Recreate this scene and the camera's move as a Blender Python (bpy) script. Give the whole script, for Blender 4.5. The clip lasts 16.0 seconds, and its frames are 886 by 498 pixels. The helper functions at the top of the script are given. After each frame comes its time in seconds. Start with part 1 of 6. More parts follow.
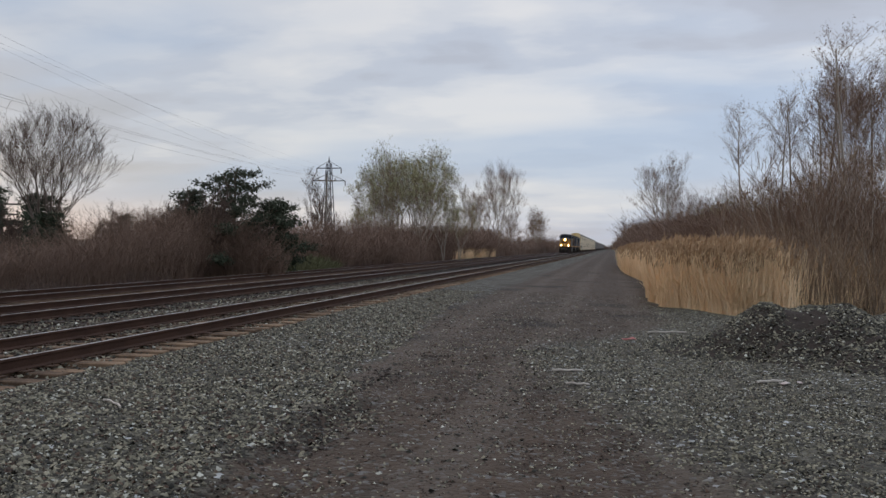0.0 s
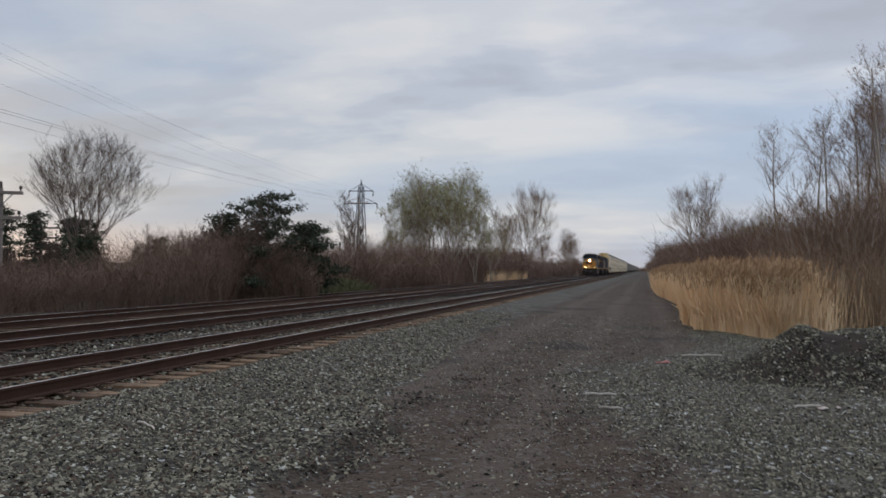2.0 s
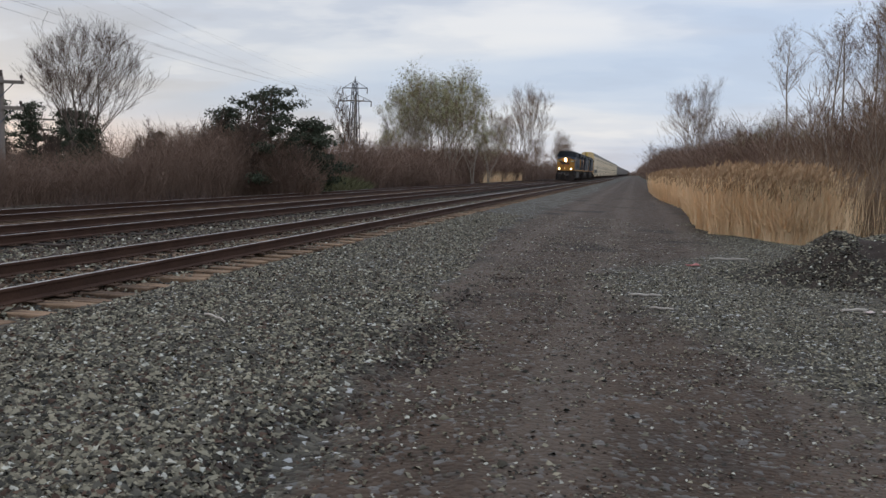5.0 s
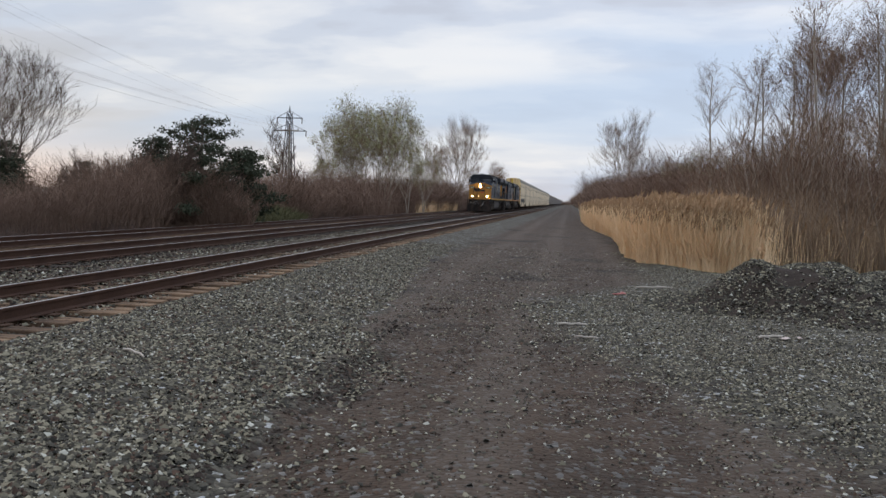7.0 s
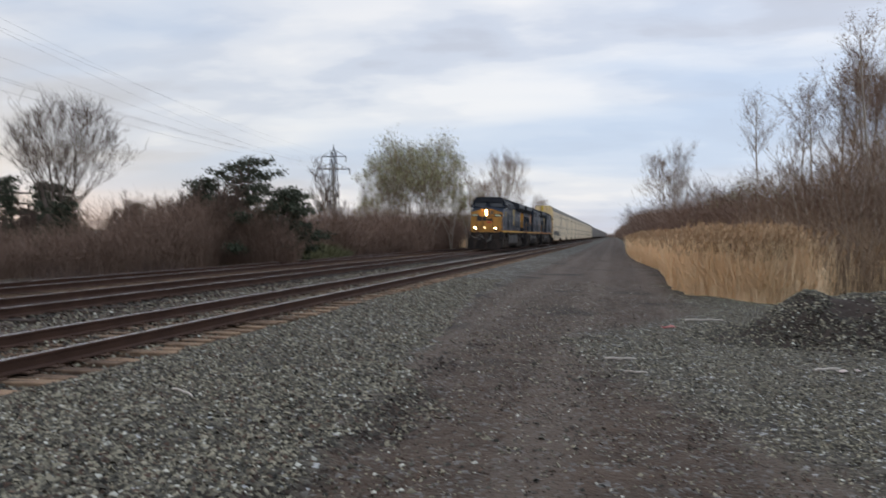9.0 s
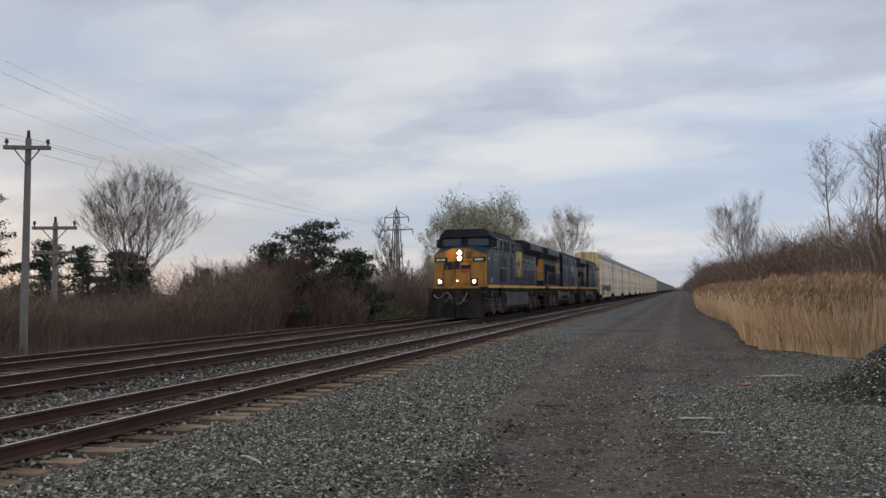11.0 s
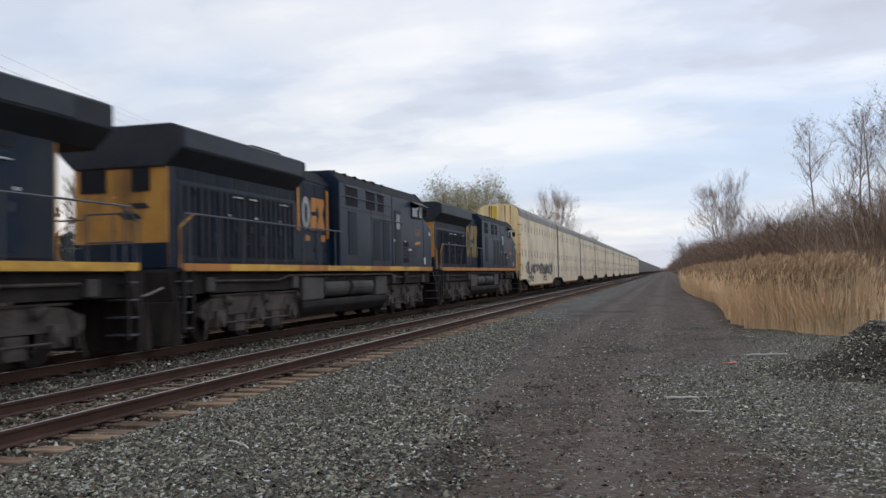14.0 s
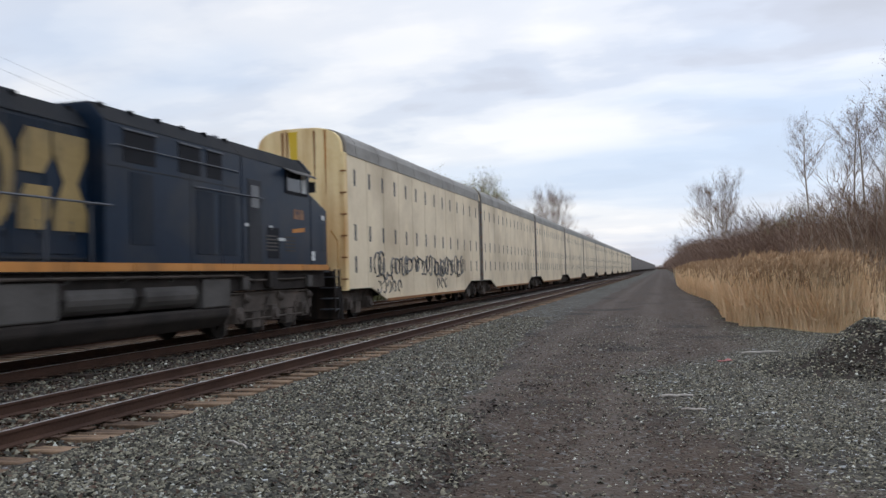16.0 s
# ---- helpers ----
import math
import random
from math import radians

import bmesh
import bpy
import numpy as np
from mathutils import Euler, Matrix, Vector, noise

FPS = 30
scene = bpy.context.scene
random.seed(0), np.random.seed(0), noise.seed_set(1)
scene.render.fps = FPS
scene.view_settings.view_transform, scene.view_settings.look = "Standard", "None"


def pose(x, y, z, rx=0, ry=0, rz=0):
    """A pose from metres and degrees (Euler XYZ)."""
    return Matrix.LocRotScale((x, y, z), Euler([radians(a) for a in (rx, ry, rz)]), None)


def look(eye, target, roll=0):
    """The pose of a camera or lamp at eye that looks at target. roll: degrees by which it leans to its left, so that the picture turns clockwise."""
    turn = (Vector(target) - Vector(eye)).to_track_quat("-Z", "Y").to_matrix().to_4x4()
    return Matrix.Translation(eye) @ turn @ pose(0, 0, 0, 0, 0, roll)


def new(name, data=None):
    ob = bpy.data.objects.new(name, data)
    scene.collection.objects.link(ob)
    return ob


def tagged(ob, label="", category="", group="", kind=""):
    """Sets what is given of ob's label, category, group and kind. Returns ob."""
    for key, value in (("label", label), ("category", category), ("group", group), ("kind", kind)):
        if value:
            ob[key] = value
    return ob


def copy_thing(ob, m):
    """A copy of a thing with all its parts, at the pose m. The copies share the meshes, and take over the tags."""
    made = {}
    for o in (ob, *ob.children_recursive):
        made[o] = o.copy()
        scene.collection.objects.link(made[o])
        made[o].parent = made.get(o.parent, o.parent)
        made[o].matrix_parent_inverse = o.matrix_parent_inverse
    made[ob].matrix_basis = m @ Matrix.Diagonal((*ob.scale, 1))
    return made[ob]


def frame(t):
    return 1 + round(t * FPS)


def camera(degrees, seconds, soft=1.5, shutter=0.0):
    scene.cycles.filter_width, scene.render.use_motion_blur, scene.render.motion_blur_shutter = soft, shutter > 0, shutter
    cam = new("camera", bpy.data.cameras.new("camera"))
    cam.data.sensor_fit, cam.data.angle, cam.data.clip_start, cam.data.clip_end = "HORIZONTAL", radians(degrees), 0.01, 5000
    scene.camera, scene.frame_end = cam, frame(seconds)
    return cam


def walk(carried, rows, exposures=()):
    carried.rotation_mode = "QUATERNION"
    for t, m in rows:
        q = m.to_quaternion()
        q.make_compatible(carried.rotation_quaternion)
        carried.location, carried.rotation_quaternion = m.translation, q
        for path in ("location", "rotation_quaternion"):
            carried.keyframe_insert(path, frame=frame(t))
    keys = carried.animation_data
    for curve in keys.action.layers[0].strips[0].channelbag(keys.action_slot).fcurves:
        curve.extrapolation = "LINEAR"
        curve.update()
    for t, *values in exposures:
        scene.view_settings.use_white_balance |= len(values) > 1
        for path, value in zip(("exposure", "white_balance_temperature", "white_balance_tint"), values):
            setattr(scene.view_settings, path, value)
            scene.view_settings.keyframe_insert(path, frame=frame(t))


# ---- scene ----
cam = camera(54.1, 16.0, soft=1.45, shutter=0.35)
PATH = [
    (0, (0.301, -0.205, 1.486), (-0.082, 1.758, 1.478), 0.9),
    (0.5, (0.29, -0.23, 1.493), (-0.107, 1.73, 1.498), 0.7),
    (1, (0.304, -0.221, 1.493), (-0.097, 1.738, 1.494), 0.7),
    (1.5, (0.307, -0.222, 1.489), (-0.095, 1.737, 1.5), 0.5),
    (2, (0.309, -0.21, 1.494), (-0.146, 1.737, 1.536), 0.8),
    (2.5, (0.07, -0.154, 1.444), (-0.463, 1.77, 1.568), 3.4),
    (3, (-0.359, -0.239, 1.433), (-0.677, 1.732, 1.552), 3.3),
    (3.5, (-0.661, -0.157, 1.402), (-1.045, 1.801, 1.527), 1.0),
    (4, (-0.739, -0.174, 1.406), (-1.093, 1.79, 1.55), 2.1),
    (4.5, (-0.655, -0.258, 1.441), (-0.959, 1.716, 1.558), 0.6),
    (5, (-0.512, -0.296, 1.438), (-0.936, 1.65, 1.252), 1.9),
    (5.2, (-0.418, -0.338, 1.447), (-0.735, 1.634, 1.342), 2.8),
    (7.5, (-0.386, -0.29, 1.462), (-0.663, 1.687, 1.347), 1.7),
    (8, (-0.385, -0.28, 1.462), (-0.651, 1.699, 1.347), 1.6),
    (8.5, (-0.377, -0.286, 1.456), (-0.649, 1.693, 1.358), 1.5),
    (9, (-0.4, -0.268, 1.47), (-0.786, 1.694, 1.435), 0.8),
    (9.5, (-0.431, -0.237, 1.498), (-0.947, 1.694, 1.565), -1.3),
    (9.7, (-0.428, -0.259, 1.499), (-0.961, 1.667, 1.566), -0.5),
    (12, (-0.442, -0.16, 1.512), (-0.968, 1.766, 1.631), -0.6),
    (12.5, (-0.445, -0.188, 1.517), (-0.997, 1.73, 1.63), -0.6),
    (13, (-0.441, -0.206, 1.514), (-0.971, 1.719, 1.625), -1.1),
    (13.5, (-0.432, -0.211, 1.508), (-0.934, 1.724, 1.594), -0.5),
    (14, (-0.431, -0.175, 1.493), (-0.93, 1.761, 1.553), -1.2),
    (14.5, (-0.445, -0.154, 1.492), (-0.948, 1.781, 1.55), -1.4),
    (15, (-0.433, -0.15, 1.49), (-0.942, 1.784, 1.544), -1.6),
    (15.5, (-0.43, -0.212, 1.501), (-0.925, 1.725, 1.557), -1.4),
    (16, (-0.418, -0.237, 1.509), (-0.908, 1.702, 1.565), -1.4),
]
walk(cam, [(t, look(eye, target, roll)) for t, eye, target, roll in PATH],
     [(0, -0.16), (1.5, -0.14), (2.5, -0.34), (3.2, -0.22), (4.0, -0.14), (4.5, -0.22), (5, 0.0), (7.5, 0.10), (9.0, 0.12), (9.5, -0.05), (12.0, -0.14), (12.8, -0.10), (13.5, 0.12), (14.0, 0.24), (16, 0.30)])

# ---- world and light: overcast dusk, glow low in the west ----
SUN_EL, SUN_AZ = radians(9), radians(-62)   # azimuth from +y, to the left is negative
world = bpy.data.worlds.new("sky")
scene.world = world
world.use_nodes = True
wn, wl = world.node_tree.nodes, world.node_tree.links
wn.clear()


def wnode(kind, **values):
    n = wn.new(kind)
    for k, v in values.items():
        if k in n.inputs:
            n.inputs[k].default_value = v
    return n


def wmath(op, a, b=None):
    n = wn.new("ShaderNodeMath")
    n.operation = op
    for i, v in enumerate((a, b)):
        if v is None:
            continue
        if isinstance(v, (int, float)):
            n.inputs[i].default_value = v
        else:
            wl.new(v, n.inputs[i])
    return n.outputs[0]


w_out, w_bg = wn.new("ShaderNodeOutputWorld"), wn.new("ShaderNodeBackground")
w_sky = wn.new("ShaderNodeTexSky")
w_sky.sky_type, w_sky.sun_disc = "NISHITA", False
w_sky.sun_elevation, w_sky.sun_rotation = SUN_EL, SUN_AZ
w_co = wn.new("ShaderNodeTexCoord")
w_sep = wn.new("ShaderNodeSeparateXYZ")
wl.new(w_co.outputs["Generated"], w_sep.inputs[0])
zz = wmath("ADD", wmath("MAXIMUM", w_sep.outputs[2], 0.0), 0.16)
w_com = wn.new("ShaderNodeCombineXYZ")
wl.new(wmath("DIVIDE", w_sep.outputs[0], zz), w_com.inputs[0])
wl.new(wmath("DIVIDE", w_sep.outputs[1], zz), w_com.inputs[1])


def cloud_noise(scale, detail, rough, shift, stretch=(1, 1, 1)):
    m = wn.new("ShaderNodeMapping")
    m.inputs["Location"].default_value, m.inputs["Scale"].default_value = shift, stretch
    wl.new(w_com.outputs[0], m.inputs[0])
    n = wnode("ShaderNodeTexNoise", Scale=scale, Detail=detail, Roughness=rough, Distortion=0.1)
    wl.new(m.outputs[0], n.inputs["Vector"])
    return n.outputs[0]


def wramp(fac, stops):
    n = wn.new("ShaderNodeValToRGB")
    n.color_ramp.interpolation = "EASE"
    while len(n.color_ramp.elements) < len(stops):
        n.color_ramp.elements.new(0.5)
    for e, (p, c) in zip(n.color_ramp.elements, stops):
        e.position, e.color = p, (*c, 1)
    wl.new(fac, n.inputs[0])
    return n.outputs[0]


def wmix(fac, a, b, blend="MIX"):
    n = wn.new("ShaderNodeMix")
    n.data_type, n.blend_type = "RGBA", blend
    for sock, v in ((n.inputs[0], fac), (n.inputs[6], a), (n.inputs[7], b)):
        if isinstance(v, (int, float)):
            sock.default_value = v
        elif isinstance(v, tuple):
            sock.default_value = (*v, 1)
        else:
            wl.new(v, sock)
    return n.outputs[2]


big = cloud_noise(0.55, 4, 0.48, (3.1, 1.7, 0), (0.8, 1.25, 1))
small = cloud_noise(2.0, 5, 0.52, (0.4, 5.2, 0), (0.8, 1.15, 1))
mass = wmath("ADD", wmath("MULTIPLY", big, 0.62), wmath("MULTIPLY", small, 0.38))
clouds = wramp(mass, [(0.40, (0.44, 0.46, 0.53)), (0.46, (0.485, 0.512, 0.60)), (0.50, (0.54, 0.58, 0.68)), (0.545, (0.655, 0.677, 0.742)), (0.61, (0.765, 0.763, 0.79))])
# thinner places let blue through
thin_cloud = cloud_noise(0.7, 3, 0.5, (7.7, 2.9, 0), (0.6, 1.3, 1))
blue_gap = wn.new("ShaderNodeMapRange")
blue_gap.interpolation_type = "SMOOTHSTEP"
blue_gap.inputs[1].default_value, blue_gap.inputs[2].default_value, blue_gap.inputs[4].default_value = 0.46, 0.64, 0.62
wl.new(thin_cloud, blue_gap.inputs[0])
clouds = wmix(blue_gap.outputs[0], clouds, (0.40, 0.515, 0.71))
# low sky: paler, warm towards the sunken sun
low = wmath("POWER", wmath("SUBTRACT", 1.0, wmath("MINIMUM", wmath("MAXIMUM", w_sep.outputs[2], 0.0), 1.0)), 9.0)
west = wmath("MAXIMUM", wmath("ADD", wmath("MULTIPLY", w_sep.outputs[0], math.sin(SUN_AZ)), wmath("MULTIPLY", w_sep.outputs[1], math.cos(SUN_AZ))), 0.0)
clouds = wmix(wmath("MULTIPLY", low, 0.40), clouds, (0.545, 0.575, 0.665))
clouds = wmix(wmath("MULTIPLY", wmath("POWER", low, 4.0), wmath("MULTIPLY", wmath("POWER", west, 3.0), 0.75)), clouds, (0.78, 0.60, 0.555))
# an overcast sky is brightest overhead
crown = wmath("ADD", 1.0, wmath("MULTIPLY", wmath("POWER", wmath("MAXIMUM", wmath("SUBTRACT", w_sep.outputs[2], 0.42), 0.0), 1.2), 3.2))
lift = wn.new("ShaderNodeVectorMath")
lift.operation = "SCALE"
wl.new(wmix(0.02, clouds, w_sky.outputs[0]), lift.inputs[0])
crown = wmath("MULTIPLY", crown, wmath("ADD", 1.0, wmath("MULTIPLY", w_sep.outputs[0], 0.24)))
wl.new(crown, lift.inputs["Scale"])
wl.new(lift.outputs[0], w_bg.inputs[0])
w_bg.inputs[1].default_value = 1.05
wl.new(w_bg.outputs[0], w_out.inputs[0])

sun = new("sun", bpy.data.lights.new("sun", "SUN"))
sun.data.energy, sun.data.angle, sun.data.color = 0.7, radians(25), (1.0, 0.86, 0.74)
sun.matrix_world = look((0, 0, 30), (-30 * math.sin(SUN_AZ), -30 * math.cos(SUN_AZ), 30 - 30 * math.tan(radians(22))))


# ---- materials ----
CAR_X, NEAR_X, FAR_X = -12.05, -7.78, -17.2     # track centres


def material(name, a, b, rough=0.7, metal=0.0, scale=3.0, fine=40.0, bump=0.3, dist=0.01, dirt=None, dirt_amount=0.5, dirt_scale=(1, 1, 1), island=0.0, objvar=0.0, emit=None, spec=0.2):
    """Two colours mixed by coarse and fine noise in the thing's own space, dirt streaks and a fine relief."""
    m = bpy.data.materials.new(name)
    m.use_nodes = True
    n, l = m.node_tree.nodes, m.node_tree.links
    p = n["Principled BSDF"]
    p.inputs["Roughness"].default_value, p.inputs["Metallic"].default_value = rough, metal
    p.inputs["Specular IOR Level"].default_value = spec
    co = n.new("ShaderNodeTexCoord")
    def noise_of(s, d=4, vec=None):
        t = n.new("ShaderNodeTexNoise")
        t.inputs["Scale"].default_value, t.inputs["Detail"].default_value = s, d
        l.new(vec or co.outputs["Object"], t.inputs["Vector"])
        return t.outputs[0]
    def calc(op, x, y):
        t = n.new("ShaderNodeMath")
        t.operation = op
        for i, v in enumerate((x, y)):
            if isinstance(v, (int, float)):
                t.inputs[i].default_value = v
            else:
                l.new(v, t.inputs[i])
        return t.outputs[0]
    def blend(f, x, y):
        t = n.new("ShaderNodeMix")
        t.data_type = "RGBA"
        for s, v in ((t.inputs[0], f), (t.inputs[6], x), (t.inputs[7], y)):
            if isinstance(v, (int, float)):
                s.default_value = v
            elif isinstance(v, tuple):
                s.default_value = (*v, 1)
            else:
                l.new(v, s)
        return t.outputs[2]
    def spread(v, lo, hi):
        t = n.new("ShaderNodeMapRange")
        t.inputs[1].default_value, t.inputs[2].default_value = lo, hi
        l.new(v, t.inputs[0])
        return t.outputs[0]
    coarse, finer = noise_of(scale), noise_of(fine, 3)
    fac = calc("ADD", calc("MULTIPLY", spread(coarse, 0.3, 0.7), 0.6), calc("MULTIPLY", spread(finer, 0.3, 0.7), 0.4))
    if island:
        g = n.new("ShaderNodeNewGeometry")
        fac = calc("ADD", calc("MULTIPLY", fac, 1 - island), calc("MULTIPLY", g.outputs["Random Per Island"], island))
    if objvar:
        o = n.new("ShaderNodeObjectInfo")
        fac = calc("ADD", calc("MULTIPLY", fac, 1 - objvar), calc("MULTIPLY", o.outputs["Random"], objvar))
    col = blend(fac, a, b)
    if dirt:
        mp = n.new("ShaderNodeMapping")
        mp.inputs["Scale"].default_value = dirt_scale
        l.new(co.outputs["Object"], mp.inputs[0])
        d = spread(noise_of(1.0, 6, mp.outputs[0]), 0.45, 0.72)
        col = blend(calc("MULTIPLY", d, dirt_amount), col, dirt)
    l.new(col, p.inputs["Base Color"])
    if bump:
        bp = n.new("ShaderNodeBump")
        bp.inputs["Strength"].default_value, bp.inputs["Distance"].default_value = bump, dist
        l.new(finer, bp.inputs["Height"])
        l.new(bp.outputs[0], p.inputs["Normal"])
    if emit:
        p.inputs["Emission Color"].default_value, p.inputs["Emission Strength"].default_value = (*emit[:3], 1), emit[3]
    return m


M = {}
M["blue"] = material("dark_blue_paint", (0.0042, 0.0116, 0.0245), (0.0085, 0.0190, 0.0360), 0.38, 0, 0.8, 9, 0.06, 0.01, (0.036, 0.034, 0.032), 0.65, (0.6, 0.7, 0.85), spec=0.17)
M["yellow"] = material("yellow_paint", (0.40, 0.185, 0.038), (0.50, 0.245, 0.055), 0.5, 0, 1.2, 12, 0.08, 0.01, (0.12, 0.065, 0.026), 0.8, (1.8, 1.8, 0.7))
M["logo"] = material("faded_yellow_lettering_paint", (0.40, 0.27, 0.055), (0.50, 0.35, 0.085), 0.5, 0, 1.2, 12, 0.05, 0.01, (0.13, 0.10, 0.05), 0.65, (1.5, 1.5, 0.6))
M["orange"] = material("faded_orange_paint", (0.42, 0.17, 0.04), (0.5, 0.22, 0.06), 0.55, 0, 1.2, 12, 0.05, 0.01, (0.1, 0.06, 0.03), 0.5, (1.5, 1.5, 0.6))
M["hood_grey"] = material("greyed_blue_hood_paint", (0.004, 0.010, 0.020), (0.012, 0.018, 0.027), 0.5, 0, 0.9, 9, 0.06, 0.01, (0.030, 0.030, 0.031), 0.6, (0.6, 1.8, 0.3), spec=0.12)
M["soot"] = material("sooty_roof_paint", (0.006, 0.0068, 0.008), (0.013, 0.014, 0.016), 0.7, 0, 0.8, 8, 0.15, 0.01, (0.022, 0.019, 0.017), 0.6, (0.4, 1.2, 1), spec=0.08)
M["sill_yellow"] = material("deck_edge_yellow_paint", (0.56, 0.285, 0.045), (0.70, 0.40, 0.075), 0.5, 0, 1.2, 12, 0.06, 0.01, (0.13, 0.075, 0.03), 0.85, (1, 0.7, 2))
M["logo_pale"] = material("worn_white_lettering_paint", (0.36, 0.35, 0.33), (0.50, 0.49, 0.46), 0.6, 0, 1.2, 12, 0.05, 0.01, (0.08, 0.07, 0.06), 0.6, (1.5, 1.5, 0.8))
M["faded"] = material("faded_number_paint", (0.20, 0.10, 0.05), (0.28, 0.15, 0.08), 0.6, 0, 2, 14, 0.05, 0.01, (0.02, 0.03, 0.05), 0.9, (6, 6, 6))
M["plough"] = material("grimy_brown_plough_steel", (0.009, 0.0068, 0.0055), (0.026, 0.019, 0.015), 0.85, 0.0, 1.6, 14, 0.3, 0.02, (0.060, 0.042, 0.031), 0.65, (3, 3, 0.5))
M["logo_worn"] = material("worn_tan_paint", (0.24, 0.165, 0.065), (0.34, 0.24, 0.10), 0.6, 0, 1.2, 12, 0.05, 0.01, (0.05, 0.045, 0.04), 0.75, (1.5, 1.5, 0.8))
M["under"] = material("grimy_underframe_steel", (0.010, 0.008, 0.007), (0.030, 0.024, 0.020), 0.85, 0.0, 2, 18, 0.4, 0.02, (0.055, 0.043, 0.034), 0.45, (1.2, 1.2, 1.2))
M["truck"] = material("dusty_brown_truck_casting", (0.026, 0.021, 0.017), (0.105, 0.084, 0.069), 0.85, 0, 2, 18, 0.4, 0.02, (0.13, 0.102, 0.082), 0.5, (1.2, 1.2, 1.2))
M["wing"] = material("dull_blue_grey_paint", (0.022, 0.026, 0.033), (0.040, 0.045, 0.054), 0.5, 0, 1.2, 14, 0.1, 0.01, (0.06, 0.06, 0.06), 0.4, (0.6, 0.6, 2))
M["black"] = material("black_roof_paint", (0.016, 0.017, 0.02), (0.03, 0.032, 0.036), 0.6, 0, 1.5, 14, 0.1)
M["dark"] = material("dark_recess", (0.008, 0.008, 0.01), (0.014, 0.014, 0.016), 0.8, 0, 3, 30, 0.1)
M["tank"] = material("fuel_tank_paint", (0.055, 0.049, 0.043), (0.095, 0.086, 0.077), 0.65, 0, 1.2, 14, 0.2, 0.01, (0.025, 0.021, 0.018), 0.7, (0.6, 0.6, 2))
M["glass"] = material("cab_glass", (0.022, 0.026, 0.032), (0.030, 0.034, 0.040), 0.08, 0, 1, 4, 0, spec=0.6)
M["pale"] = material("pale_grey_decal", (0.5, 0.5, 0.48), (0.6, 0.6, 0.57), 0.6, 0, 3, 20, 0)
M["board"] = material("lit_number_board", (0.45, 0.47, 0.33), (0.5, 0.52, 0.38), 0.5, 0, 3, 20, 0, emit=(0.7, 0.75, 0.5, 0.35))
M["lamp"] = material("headlight_glow", (0.9, 0.85, 0.7), (0.95, 0.9, 0.75), 0.3, 0, 1, 4, 0, emit=(1.0, 0.62, 0.22, 220.0))
M["lamp_dim"] = material("ditch_light_glow", (0.9, 0.85, 0.7), (0.95, 0.9, 0.75), 0.3, 0, 1, 4, 0, emit=(1.0, 0.56, 0.17, 110.0))
M["amber"] = material("small_marker_glow", (0.9, 0.7, 0.3), (0.9, 0.7, 0.3), 0.3, 0, 1, 4, 0, emit=(1.0, 0.8, 0.4, 4.0))
M["rail_grip"] = material("worn_handrail_paint", (0.07, 0.075, 0.085), (0.12, 0.12, 0.125), 0.5, 0.2, 3, 20, 0.1)
M["hose"] = material("grey_hose_rubber", (0.065, 0.062, 0.058), (0.10, 0.096, 0.09), 0.6, 0, 3, 20, 0.1)
M["cable"] = material("pale_grey_cable_sheath", (0.17, 0.155, 0.135), (0.26, 0.24, 0.21), 0.7, 0, 3, 20, 0.1)
M["red"] = material("red_sticker", (0.45, 0.05, 0.03), (0.5, 0.07, 0.05), 0.6, 0, 3, 20, 0)
M["rack"] = material("cream_ribbed_rack_side", (0.65, 0.53, 0.355), (0.77, 0.645, 0.455), 0.6, 0.0, 0.35, 6, 0.12, 0.01, (0.40, 0.31, 0.20), 0.8, (0.5, 0.30, 0.30))
M["rack_end"] = material("buff_rack_end_paint", (0.74, 0.54, 0.25), (0.84, 0.66, 0.37), 0.6, 0, 0.6, 8, 0.12, 0.01, (0.44, 0.21, 0.06), 0.75, (2.0, 1, 0.2))
M["rack_roof"] = material("galvanised_rack_roof", (0.20, 0.185, 0.16), (0.30, 0.28, 0.245), 0.65, 0.1, 0.5, 9, 0.15, 0.01, (0.11, 0.09, 0.075), 0.5, (1, 0.5, 1))
M["stripe"] = material("bright_yellow_streak", (0.62, 0.40, 0.03), (0.66, 0.45, 0.05), 0.6, 0, 2, 14, 0)
M["rust"] = material("rust_streak", (0.20, 0.09, 0.035), (0.28, 0.14, 0.06), 0.85, 0, 2, 20, 0.2)
# black of the sprayed strokes, also the painted shade of the wall slots
M["spray_slot"] = material("black_spray_and_slot_shade", (0.045, 0.045, 0.05), (0.10, 0.10, 0.10), 0.6, 0, 3, 20, 0)
M["scrawl"] = material("worn_grey_spray_paint", (0.11, 0.105, 0.10), (0.24, 0.22, 0.19), 0.6, 0, 3, 20, 0)
M["carbrown"] = material("dark_brown_car_paint", (0.12, 0.10, 0.085), (0.19, 0.165, 0.14), 0.7, 0, 0.5, 8, 0.1, 0.01, (0.13, 0.12, 0.11), 0.5, (0.5, 0.5, 0.3))
M["cargrey"] = material("weathered_grey_car_paint", (0.12, 0.108, 0.095), (0.18, 0.165, 0.15), 0.7, 0, 0.5, 8, 0.1, 0.01, (0.06, 0.05, 0.045), 0.5, (0.5, 0.5, 0.3))
M["railside"] = material("rusty_rail_side", (0.036, 0.019, 0.013), (0.080, 0.042, 0.027), 0.8, 0.2, 1.5, 30, 0.2)
M["railtop"] = material("polished_rail_head", (0.50, 0.48, 0.47), (0.62, 0.61, 0.60), 0.45, 1.0, 0.8, 10, 0.02)
